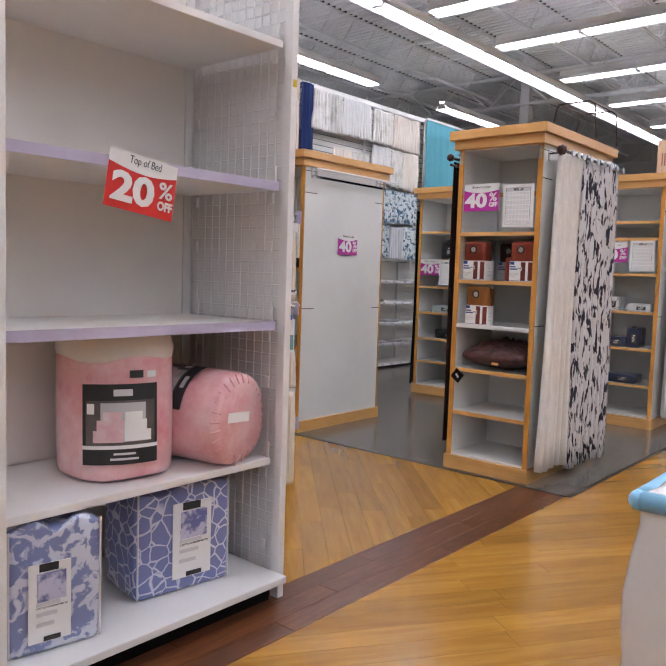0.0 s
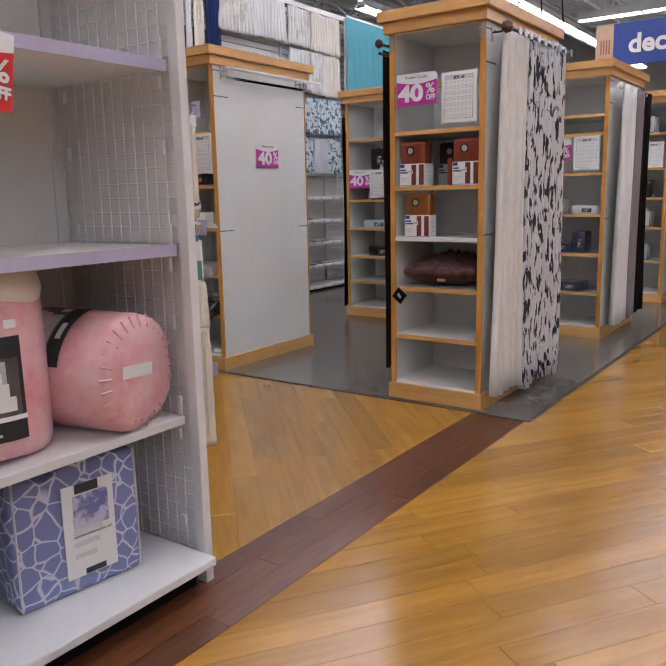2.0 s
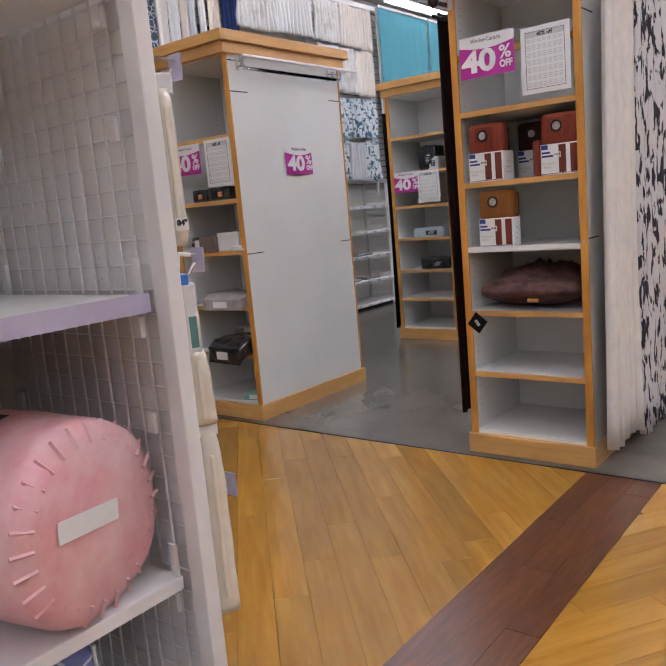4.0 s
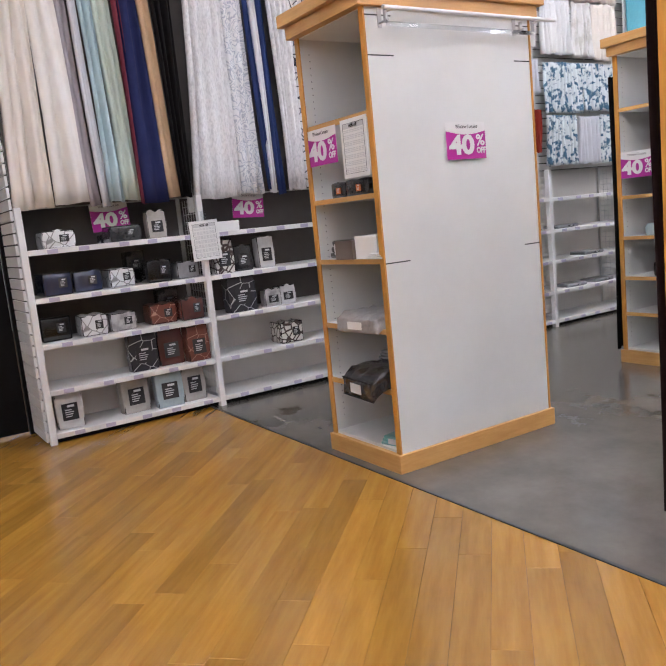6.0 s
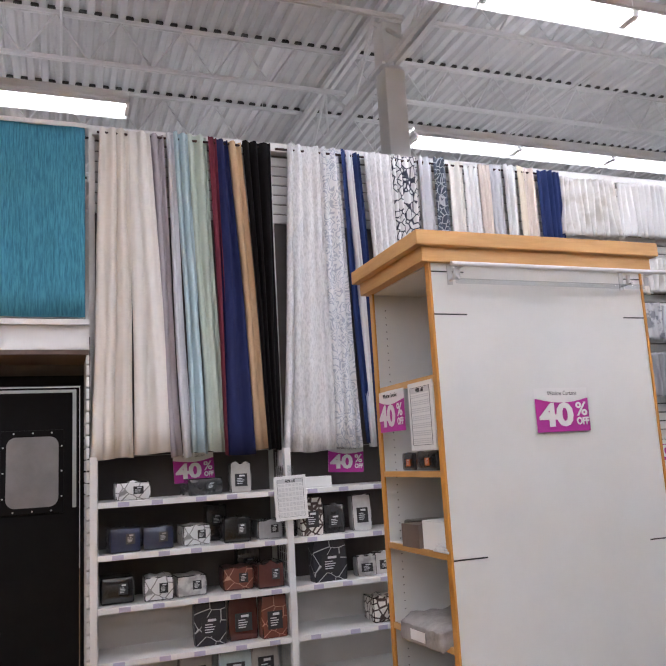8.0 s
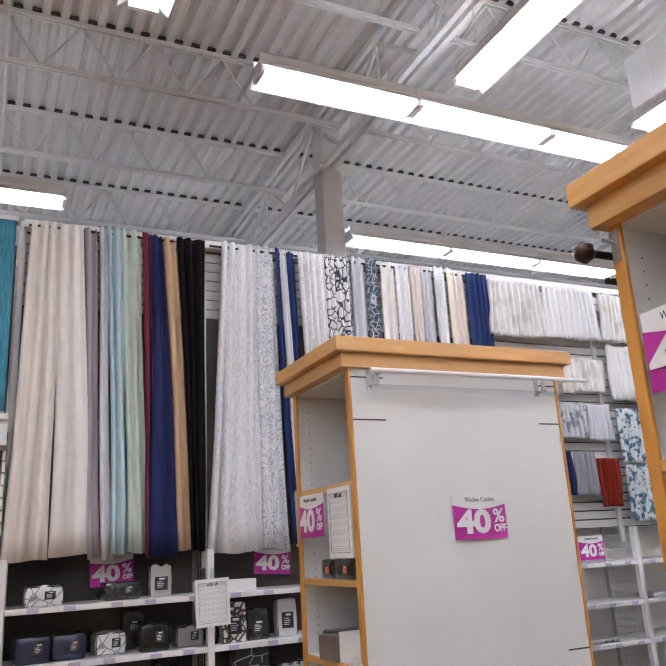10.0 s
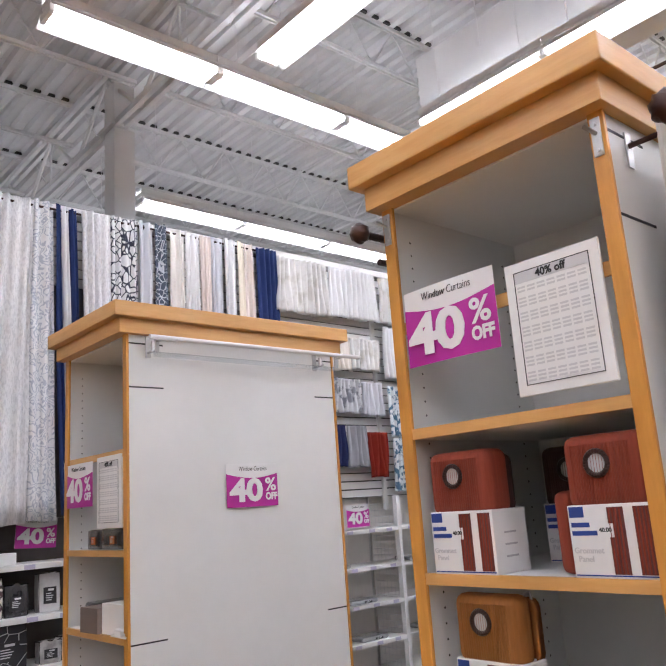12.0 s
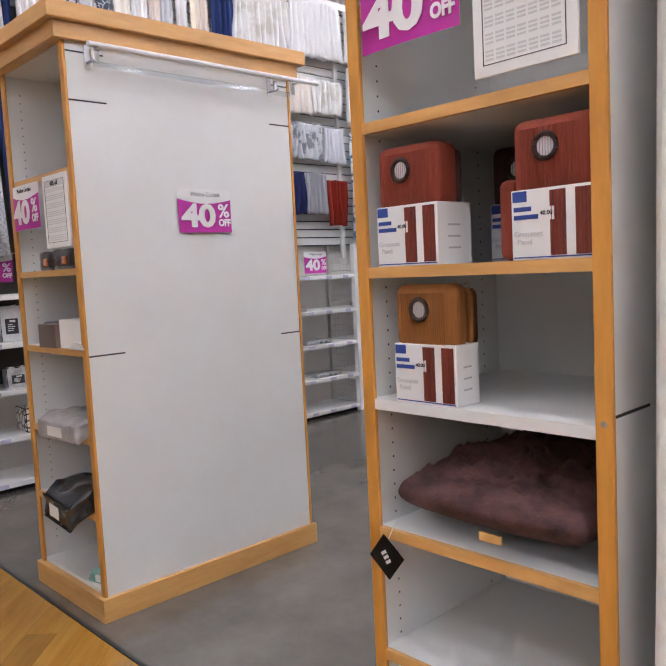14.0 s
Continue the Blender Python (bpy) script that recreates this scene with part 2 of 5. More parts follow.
def text_bm(s, size, m, bold=0.0, shear=0.0, depth=0.0006):
    """Lettering as a thin solid, centred, reading in the local x and y of m."""
    key = (s, size, bold, shear)
    bm = bmesh.new()
    if key in TEXTS:
        bm.from_mesh(TEXTS[key])
        bmesh.ops.transform(bm, matrix=m, verts=bm.verts)
        return bm
    cu = bpy.data.curves.new("lettering", "FONT")
    cu.body, cu.size, cu.offset, cu.shear, cu.extrude = s, size, bold, shear, depth
    cu.align_x, cu.align_y, cu.resolution_u = "CENTER", "CENTER", 3
    ob = bpy.data.objects.new("lettering", cu)
    scene.collection.objects.link(ob)
    me = bpy.data.meshes.new_from_object(ob.evaluated_get(bpy.context.evaluated_depsgraph_get()))
    TEXTS[key] = me
    bm.from_mesh(me)
    bmesh.ops.transform(bm, matrix=m, verts=bm.verts)
    bpy.data.objects.remove(ob)
    bpy.data.curves.remove(cu)
    return bm


UP = Matrix.Rotation(radians(90), 4, "X")  # lettering stands up, facing -y


def facing(x, y, z):
    return Matrix.Translation((x, y, z)) @ UP


def sale_sign(at, rz, top="Window Curtains", number="40", back=M_MAGENTA, colour="magenta", w=0.28, h=0.192, tilt=0, cut=0.045, group="sale signs"):
    """A printed paper sale sign with a hand-lettered white heading. Faces -y; origin at the middle of its foot."""
    e = thing("sale_sign", at, f"{colour} and white paper {number}% off sale sign", "sign", group)
    e.matrix_basis = pose(*at, 0, 0, rz) @ pose(0, 0, 0, 0, tilt, 0)
    n = 12
    bm = bmesh.new()
    rows = []
    for k in range(n + 1):
        u = k / n
        bulge = -0.006 * math.sin(u * math.pi)
        rows.append([bm.verts.new(((u - 0.5) * w, bulge, z)) for z in (0.0, h * 0.5, h)])
    for a, b in zip(rows, rows[1:]):
        for i in range(2):
            bm.faces.new((a[i], b[i], b[i + 1], a[i + 1]))
    sheet = part("sheet", bm, M_PAPER, e)
    md = sheet.modifiers.new("thick", "SOLIDIFY")
    md.thickness = 0.0006
    bm = bmesh.new()
    for a in range(n):
        vs = []
        for k, top_row in ((a, 0), (a + 1, 0), (a + 1, 1), (a, 1)):
            u = k / n
            z = (h - cut - 0.02 * math.sin(u * math.pi)) if top_row else 0.0
            vs.append(bm.verts.new(((u - 0.5) * w, -0.006 * math.sin(u * math.pi) - 0.0012, z)))
        bm.faces.new(vs)
    part("colour_field", bm, back, e, f"{colour} printed field")
    part("number", text_bm(number, 0.135, facing(-0.135 * w, -0.0085, h * 0.36) @ Matrix.Diagonal((1.28, 1.0, 1, 1)), 0.0055), M_PAPER, e, "bold white number")
    part("percent", text_bm("%", 0.082, facing(0.345 * w, -0.0065, h * 0.49) @ Matrix.Diagonal((1.1, 1, 1, 1)), 0.0016), M_PAPER, e, "white percent sign")
    part("off", text_bm("OFF", 0.043, facing(0.355 * w, -0.0065, h * 0.22) @ Matrix.Diagonal((0.86, 1, 1, 1)), 0.002), M_PAPER, e, "white word OFF")
    part("handwriting", text_bm(top, 0.026 if len(top) > 12 else 0.036, facing(0.0, -0.0075, h - 0.024) @ Matrix.Diagonal((0.82, 1.1, 1, 1)), -0.0004, 0.12), M_INK, e, "black handwritten heading")
    return e


def price_sheet(at, rz, tilt=0):
    """A framed letter-size price list. Faces -y."""
    e = thing("price_sheet", at, "white framed price list sheet with grey table", "notice", "price lists")
    e.matrix_basis = pose(*at, 0, 0, rz) @ pose(0, 0, 0, 0, tilt, 0)
    part("board", B(-0.115, 0.115, -0.004, 0.004, 0, 0.295, 0.002), M_PAPER, e)
    bm = bmesh.new()
    for a in ((-0.092, 0.092, 0.022, 0.0236), (-0.092, 0.092, 0.2714, 0.273), (-0.092, -0.0904, 0.022, 0.273), (0.0904, 0.092, 0.022, 0.273)):
        box(bm, a[0], a[1], -0.0052, -0.0038, a[2], a[3])
    part("border", bm, M_INK, e, "black border line")
    part("heading_band", B(-0.09, 0.09, -0.0048, -0.0038, 0.247, 0.271), M_LIGHTINK, e, "grey heading band")
    part("heading", text_bm("40% off", 0.024, facing(0, -0.0056, 0.259), 0.0006), M_INK, e, "black heading")
    bm = bmesh.new()
    for i in range(7):
        for j in range(26):
            z = 0.03 + j * 0.0082
            if j % 4 != 3:
                box(bm, -0.086 + i * 0.0248, -0.067 + i * 0.0248, -0.0047, -0.0038, z, z + 0.0042)
    tagged(part("print_bar", bm, M_LIGHTINK, e, "grey unreadable table print"), kind="stuff")
    return e


def curtain(name, x, y0, y1, z0, z1, material, label, folds=None, amp=0.022, axis="y", flare=1.15, group="hanging curtains", seed=1, thick=0.004, foot=None):
    """A hanging pleated panel along y (or x). The pleats are tight at the head and wander a little on the way down."""
    rnd = random.Random(seed)
    w = y1 - y0
    mid = (y0 + y1) / 2
    fy0, fy1 = foot or (mid - w * flare / 2, mid + w * flare / 2)
    folds = folds or max(1, round(w / 0.065))
    nu, nv = max(8, folds * 8), 14
    ph = [rnd.uniform(-0.5, 0.5) for _ in range(folds + 2)]
    bm = bmesh.new()
    grid = []
    for j in range(nv + 1):
        v = j / nv
        row = []
        for i in range(nu + 1):
            u = i / nu
            f = u * folds
            k = int(f)
            s = math.sin(2 * math.pi * f + ph[min(k, folds)] * 0.6 * v)
            a = amp * (0.75 + 0.35 * v) * (0.8 + 0.4 * math.sin(7.3 * u + seed))
            along = (y0 + u * w) * (1 - v) + (fy0 + u * (fy1 - fy0)) * v - mid + 0.012 * math.sin(5 * v + ph[min(k, folds)] * 6) * v
            out = a * s + 0.01 * math.sin(9 * u + 3 * v + seed)
            z = z1 + (z0 - z1) * v + (0.006 * math.sin(f * 2.1 + seed) if j == nv else 0)
            row.append(bm.verts.new((out, along, z - z0) if axis == "y" else (along, out, z - z0)))
        grid.append(row)
    for a, b in zip(grid, grid[1:]):
        for i in range(nu):
            bm.faces.new((a[i], a[i + 1], b[i + 1], b[i]))
    smooth(bm)
    at = (x, mid, z0) if axis == "y" else (mid, x, z0)
    ob = solo(name, bm, material, at, label, "curtain", group)
    md = ob.modifiers.new("thick", "SOLIDIFY")
    md.thickness = thick
    return ob


# ---- setting: floors ----
solo("floor_base", B(-15, 15, -10, 26, -0.06, -0.006), M_SUB, (0, 0, 0), "dark sub-floor under the boards", "floor", kind="structure")
solo("floor_concrete", B(-15, -2.015, 4.80, 26, -0.005, 0.002), M_CONC, (0, 0, 0), "polished grey concrete floor", "floor", kind="structure")
bm = bmesh.new()
box(bm, -6.9, -2.0, 4.782, 4.80, -0.005, 0.006)
box(bm, -2.015, -1.997, 4.80, 26, -0.005, 0.006)
solo("floor_trim", bm, M_STRIP, (0, 0, 0), "black rubber edge strip between floors", "floor trim", kind="structure")

# ---- setting: walls, ceiling ----
solo("wall_west", B(-15.2, -15, -10, 26, 0, 6.1), M_WALL, (0, 0, 0), "plain pale store wall", "wall", kind="structure")
solo("wall_east", B(15, 15.2, -10, 26, 0, 6.1), M_WALL, (0, 0, 0), "plain pale store wall", "wall", kind="structure")
solo("wall_south", B(-15.2, 15.2, -10.2, -10, 0, 6.1), M_WALL, (0, 0, 0), "plain pale store wall", "wall", kind="structure")
solo("wall_north", B(-15.2, 15.2, 26, 26.2, 0, 6.1), M_WALL, (0, 0, 0), "plain pale store wall", "wall", kind="structure")

bm = bmesh.new()  # corrugated deck, flutes along x
ys, zz = -10.0, 6.05
prof = []
while ys < 26:
    prof += [(ys, zz), (ys + 0.06, zz), (ys + 0.085, zz + 0.045), (ys + 0.125, zz + 0.045)]
    ys += 0.15
prev = None
for yy, z in prof:
    cur = (bm.verts.new((-15, yy, z)), bm.verts.new((15, yy, z)))
    if prev:
        bm.faces.new((prev[0], prev[1], cur[1], cur[0]))
    prev = cur
box(bm, -15.2, 15.2, -10.2, 26.2, 6.14, 6.25)
solo("ceiling", bm, M_DECK, (0, 0, 0), "white painted corrugated steel roof deck", "ceiling", kind="structure")


def joist_bm(length, depth=0.52, pitch=0.62):
    """An open-web bar joist along y, top at z 0."""
    bm = bmesh.new()
    for s in (-0.028, 0.012):
        box(bm, s, s + 0.016, 0, length, -0.04, 0)
        box(bm, s, s + 0.016, 0, length, -depth, -depth + 0.035)
    n = int(length / pitch)
    for i in range(n):
        y = i * pitch
        rod(bm, (0, y, -0.03), (0, y + pitch / 2, -depth + 0.02), 0.009, 5)
        rod(bm, (0, y + pitch / 2, -depth + 0.02), (0, y + pitch, -0.03), 0.009, 5)
    return bm


girders = [-2.9, 6.45, 15.8, 25.1]
first = None
for gi in range(len(girders) - 1):
    L = girders[gi + 1] - girders[gi] - 0.1
    me0 = None
    for k in range(-5, 14):
        x = -7.5 + 1.5 * k
        if me0 is None:
            ob = solo("roof_joist", joist_bm(L), M_PAINT, (x, girders[gi] + 0.05, 6.05), "white painted open-web steel roof joist", "joist", "roof joists")
            me0 = ob
        else:
            copy_thing(me0, pose(x, girders[gi] + 0.05, 6.05))
for g in girders:
    bm = bmesh.new()
    for s in (-0.07, 0.02):
        box(bm, -15, 15, s, s + 0.05, -0.1, -0.04)
        box(bm, -15, 15, s, s + 0.05, -0.75, -0.69)
    x = -15.0
    while x < 15:
        rod(bm, (x, 0, -0.72), (x + 0.75, 0, -0.08), 0.022, 6)
        rod(bm, (x + 0.75, 0, -0.08), (x + 1.5, 0, -0.72), 0.022, 6)
        rod(bm, (x + 0.75, 0, -0.08), (x + 0.75, 0, -0.72), 0.014, 5)
        x += 1.5
    solo("roof_girder", bm, M_PAINT, (0, g, 6.05), "white painted steel truss girder", "girder", "roof girders")
# dark boxes standing in for the shade in the deck flute voids over joists
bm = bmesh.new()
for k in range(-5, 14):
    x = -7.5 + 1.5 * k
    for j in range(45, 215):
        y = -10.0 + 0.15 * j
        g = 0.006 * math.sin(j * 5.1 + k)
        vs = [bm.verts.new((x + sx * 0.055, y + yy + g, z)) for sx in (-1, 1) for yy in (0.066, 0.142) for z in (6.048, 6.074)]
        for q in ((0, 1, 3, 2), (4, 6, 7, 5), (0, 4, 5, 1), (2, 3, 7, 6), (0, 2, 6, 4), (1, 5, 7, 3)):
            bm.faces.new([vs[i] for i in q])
solo("ceiling_flute_shade", bm, M_GROOVE, (0, 0, 0), "dark boxes painting the shade of the flute voids over the joists", "ceiling", kind="structure")
# bridging rods across the joists
for yy in (0.2, 3.4, 9.5, 12.6, 18.5, 21.5):
    for z in (5.56, 5.99):
        solo("joist_bridging", rod(bmesh.new(), (-15, 0, 0), (15, 0, 0), 0.014, 5), M_PAINT, (0, yy, z), "white thin steel bridging bar across joists", "bracing", "bridging bars")
for x in (-8.05, 4.2):
    for yy in (6.5, 15.85):
        e = thing("column", (x, yy, 0), "white painted square steel column", "column", "columns", kind="structure")
        part("shaft", B(-0.11, 0.11, -0.11, 0.11, 0, 5.8, 0.01), M_PAINT, e)
        part("cap_plate", B(-0.16, 0.16, -0.16, 0.16, 5.3, 5.33), M_PAINT, e)
# air duct
e = thing("air_duct", (-5.6, 8.55, 4.95), "white painted square sheet-metal air duct under the roof", "duct")
for k in range(5):
    part("duct_section", B(k * 1.5, k * 1.5 + 1.468, -0.35, 0.35, 0, 0.5), M_PAINT, e)
    part("duct_flange", B(k * 1.5 + 1.468, k * 1.5 + 1.5, -0.38, 0.38, -0.03, 0.53), M_PAINT, e)
for k in range(5):
    for s in (-0.36, 0.36):
        part("hanger", rod(bmesh.new(), (0.7 + k * 1.5, s, 0.25), (0.7 + k * 1.5, s, 1.08), 0.006, 5), M_PAINT, e)


# ---- lamps ----
def make_lamp():
    """A 1.22 m twin-tube strip lamp along y, hung by two wires."""
    e = thing("strip_lamp", (0, 0, 0), "lit white twin-tube fluorescent strip lamp hung from roof", "lamp", "fluorescent strip lamps")
    bm = bmesh.new()
    pts = [(-0.15, -0.03), (-0.085, 0.035), (-0.03, 0.005), (0.0, -0.012), (0.03, 0.005), (0.085, 0.035), (0.15, -0.03)]
    for (xa, za), (xb, zb) in zip(pts, pts[1:]):
        bm.faces.new([bm.verts.new(p) for p in ((xa, 0.0, za), (xb, 0.0, zb), (xb, 1.215, zb), (xa, 1.215, za))])
    bmesh.ops.remove_doubles(bm, verts=bm.verts, dist=0.0005)
    ob = part("reflector", bm, M_REFL, e, "white folded reflector")
    md = ob.modifiers.new("thick", "SOLIDIFY")
    md.thickness = 0.003
    part("housing", B(-0.05, 0.05, 0.0, 1.215, 0.036, 0.08), M_REFL, e)
    for s in (-0.062, 0.062):
        part("tube", rod(bmesh.new(), (s, 0.02, -0.012), (s, 1.195, -0.012), 0.017, 8), M_TUBE, e, "glowing fluorescent tube")
    # extra tube above the housing, added only to brighten the roof
    part("uplight_fill", rod(bmesh.new(), (0, 0.02, 0.1), (0, 1.195, 0.1), 0.017, 8), M_UPFILL, e, "added hidden glowing tube that brightens the roof")
    # added side walls that hide the extra tube from below
    for x in (-0.062, 0.054):
        part("uplight_fill_shield", B(x, x + 0.008, 0.0, 1.215, 0.07, 0.128), M_REFL, e)
    for y in (0.0, 1.185):
        part("lamp_holder", B(-0.085, 0.085, y, y + 0.03, -0.03, 0.02), M_REFL, e)
    for y in (0.2, 1.0):
        part("hanger_wire", rod(bmesh.new(), (0, y, 0.08), (0, y, 1.4), 0.0025, 4), M_PAINT, e)
    return e


LZ = 4.65
lamp0 = make_lamp()
spots = [(-5.78, 4.94 + 1.22 * k, 0) for k in range(15)]
spots += [(-8.1, 6.72 + 1.22 * k, 0) for k in range(3)] + [(-8.1, 12.45, 0), (-8.1, 2.74, 0), (-8.1, 1.52, 0), (-8.1, 13.67, 0)]
# unseen rows behind the partition, added to brighten the roof on that side
for x in (-9.6, -11.4, -13.2):
    spots += [(x, -2.0 + 2.2 * k, 0) for k in range(8)]
# row out of view, added to light the gondola's front
spots += [(-3.2 + 1.22 * k, 2.75, -90) for k in range(6)]
# rows of 12: the last four lamps are unseen, added to brighten the gondola
for yy, n in ((-7.0, 12), (-4.2, 12), (-1.4, 12), (1.4, 12), (4.12, 12), (6.35, 8), (8.0, 8), (9.68, 8), (11.8, 8), (13.9, 8), (16.2, 8), (18.5, 8)):
    spots += [(-5.42 + 1.22 * k, yy, -90) for k in range(n)]
for i, (x, y, rz) in enumerate(spots):
    if i == 0:
        lamp0.matrix_basis = pose(x, y, LZ, 0, 0, rz)
    else:
        copy_thing(lamp0, pose(x, y, LZ, 0, 0, rz))


# ---- display towers ----
TW, TD = 0.675, 1.18


def tower(at, levels, rail=2.02, label="white laminate display tower with maple trim and open shelves"):
    e = thing("display_tower", at, label, "shelf unit", "curtain display towers")
    part("plinth", B(0, TW, 0, TD, 0, 0.1, 0.003), M_MAPLE_H, e, "maple plinth board")
    for x in (0.02, TW - 0.038):
        part("side_panel", B(x, x + 0.018, 0.029, TD - 0.029, 0.1, 2.35), M_LAM, e, "white laminate side panel")
    part("divider", B(0.038, TW - 0.038, 0.575, 0.595, 0.1, 2.35), M_LAM, e)
    part("rear_panel", B(0.05, TW - 0.05, TD - 0.05, TD - 0.035, 0.1, 2.35), M_LAM, e)
    part("floor_panel", B(0.038, TW - 0.038, 0.03, 0.575, 0.1, 0.115), M_LAM, e)
    part("top_panel", B(0.03, TW - 0.03, 0.03, TD - 0.03, 2.33, 2.35), M_LAM, e)
    for x in (0.013, TW - 0.049):
        for y in (0.017, TD - 0.029):
            part("corner_post", B(x, x + 0.036, y, y + 0.012, 0.1, 2.345, 0.002), M_MAPLE, e, "maple corner post")
    bm = B(-0.008, TW + 0.008, -0.022, TD + 0.022, 2.335, 2.40, 0.002)
    part("crown_lower", bm, M_MAPLE_H, e, "maple crown board")
    part("crown_upper", B(-0.036, TW + 0.036, -0.055, TD + 0.055, 2.40, 2.465, 0.004), M_MAPLE_H, e, "maple crown board")
    for z, white in levels:
        part("shelf", B(0.038, TW - 0.038, 0.034, 0.575, z - 0.024, z), M_LAM, e, "white shelf board")
        part("shelf_edge", B(0.047, TW - 0.047, 0.02, 0.034, z - 0.025, z + 0.001), M_LAM if white else M_MAPLE_H, e, "" if white else "maple shelf edge")
    if rail:
        part("sign_rail", B(0.047, TW - 0.047, 0.03, 0.04, rail - 0.03, rail), M_MAPLE_H, e, "maple rail behind the signs")
    bm = bmesh.new()  # rows of shelf-pin holes
    for y in (0.09, 0.50):
        for k in range(58):
            z = 0.2 + k * 0.036
            for x, s in ((0.0383, 1), (TW - 0.0383, -1)):
                bmesh.ops.create_circle(bm, cap_ends=True, segments=6, radius=0.0032, matrix=Matrix.Translation((x + 0.0006 * s, y, z)) @ Matrix.Rotation(radians(90), 4, "Y"))
    tagged(part("pin_hole", bm, M_GROOVE, e, "dark shelf-pin holes"), kind="stuff")
    bm = bmesh.new()  # hanging slots in both side panels
    for x0 in (0.0185, TW - 0.0215):
        for z in (2.295, 2.108, 1.096):
            box(bm, x0, x0 + 0.003, 0.03, 0.19, z, z + 0.006)
            box(bm, x0, x0 + 0.003, TD - 0.15, TD - 0.03, z - 0.003, z + 0.003)
    part("hanging_slot", bm, M_INK, e, "black hanging slots")
    return e


AX, AY = -3.02, 4.85
BX, BY = -5.205, 4.85
tower((AX, AY, 0), [(1.745, 0), (1.402, 0), (1.08, 1), (0.755, 0), (0.435, 0)])
tower((BX, BY, 0), [(1.455, 0), (1.124, 0), (0.76, 0), (0.44, 0)], 1.86)
tower((-5.24, 7.63, 0), [(1.95, 0), (1.62, 0), (1.3, 0), (0.99, 0), (0.68, 0), (0.4, 0)], None)
tower((-3.045, 7.55, 0), [(2.02, 0), (1.51, 0), (1.14, 0), (0.78, 0), (0.42, 0)], 1.86)
tower((-3.05, 10.15, 0), [(2.0, 0), (1.6, 0), (1.25, 0), (0.9, 0), (0.5, 0)], 1.86)
tower((-5.3, 10.2, 0), [(2.0, 0), (1.6, 0), (1.25, 0), (0.9, 0), (0.5, 0)], 1.86)


# ---- display wall: shelving below, curtains above ----
WX, BAY, Y0 = -6.79, 1.275, 3.60
LEVELS = (1.335, 1.012, 0.697, 0.378, 0.075)
slat0 = []
for k in range(8):
    ya = Y0 + k * BAY
    e = thing("wall_shelf_unit", (WX, ya, 0), "white steel wall shelving bay with slatwall above", "shelf unit", "wall shelving bays")
    for yy in ((0.0,) if k < 7 else (0.0, BAY)):
        part("upright", B(-0.05, 0, yy - 0.022, yy + 0.022, 0, 1.62, 0.002), M_STEEL, e, "white steel upright")
        part("upper_upright", B(-0.18, -0.15, yy - 0.02, yy + 0.02, 1.5, 3.9, 0.002), M_STEEL, e, "white steel upright")
    # back is dark grey above 0.69 in the first three bays, pale below
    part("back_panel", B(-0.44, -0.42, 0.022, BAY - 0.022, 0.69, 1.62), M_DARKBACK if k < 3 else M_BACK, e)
    part("lower_back_panel", B(-0.44, -0.42, 0.022, BAY - 0.022, 0.02, 0.69), M_BACK, e, "white lower back panel")
    part("kick_plate", B(-0.4, -0.06, 0.022, BAY - 0.022, 0.0, 0.04), M_BLACK, e, "black kick plate")
    for j in (range(22, 29) if k < 3 else range(29)):
        if not slat0:
            slat0.append(part("slat", B(-0.2, -0.182, 0.0, BAY, 0.006, 0.07), M_SLAT, e))
            ob = slat0[0]
        else:
            ob = new("slat", slat0[0].data)
            ob.parent = e
        ob.matrix_basis = pose(0, 0, 1.62 + 0.076 * j)
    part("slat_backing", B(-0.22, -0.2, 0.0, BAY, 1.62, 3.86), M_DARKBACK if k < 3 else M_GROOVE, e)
    part("top_rail", B(-0.21, -0.11, 0.0, BAY, 3.84, 3.9), M_STEEL, e)
    for z in LEVELS:
        sh = part("shelf", B(-0.42, -0.004, 0.024, BAY - 0.024, z - 0.035, z, 0.002), M_STEEL, e, "white steel shelf")
        for j in range(5):
            y = 0.13 + j * 0.245 + 0.02 * math.sin(7 * k + 3 * j + 11 * z)
            part("price_tag", B(-0.004, -0.0015, y, y + 0.07, z - 0.032, z - 0.004), M_PRICE, sh, "lilac price tag")
    bm = bmesh.new()
    for j in range(8):
        rod(bm, (-0.41 + j * 0.05, 0.03, 0.05), (-0.41 + j * 0.05, 0.03, 1.6), 0.002, 4)
    for j in range(26):
        rod(bm, (-0.41, 0.03, 0.05 + j * 0.06), (-0.05, 0.03, 0.05 + j * 0.06), 0.002, 4)
    tagged(part("wire_grid", bm, M_WIRE, e, "white wire side grid"), kind="stuff")
solo("wall_partition", B(-7.5, -7.24, Y0, Y0 + 8 * BAY, 0, 3.86), M_WALL, (0, 0, 0), "plain back of the display wall", "wall", kind="structure")
# slatted end of the wall
e = thing("wall_end", (WX, Y0 - 0.022, 0), "white slatwall end panel of the display wall", "wall", kind="structure")
for j in range(31):
    part("slat", B(-0.5, -0.05, -0.018, 0.0, 0.02 + j * 0.076, 0.085 + j * 0.076), M_SLAT, e)
part("slat_backing", B(-0.5, -0.05, 0.0, 0.006, 0, 2.4), M_GROOVE, e)

# door alcove
solo("wall_door_side", B(-7.5, -7.32, 0.3, 3.57, 2.2, 3.86), M_DARKBACK, (0, 0, 0), "grey wall over the stockroom doors", "wall", kind="structure")
solo("wall_door_left", B(-7.5, -7.32, -10, 1.55, 0, 3.86), M_WALL, (0, 0, 0), "plain wall beside the doors", "wall", kind="structure")
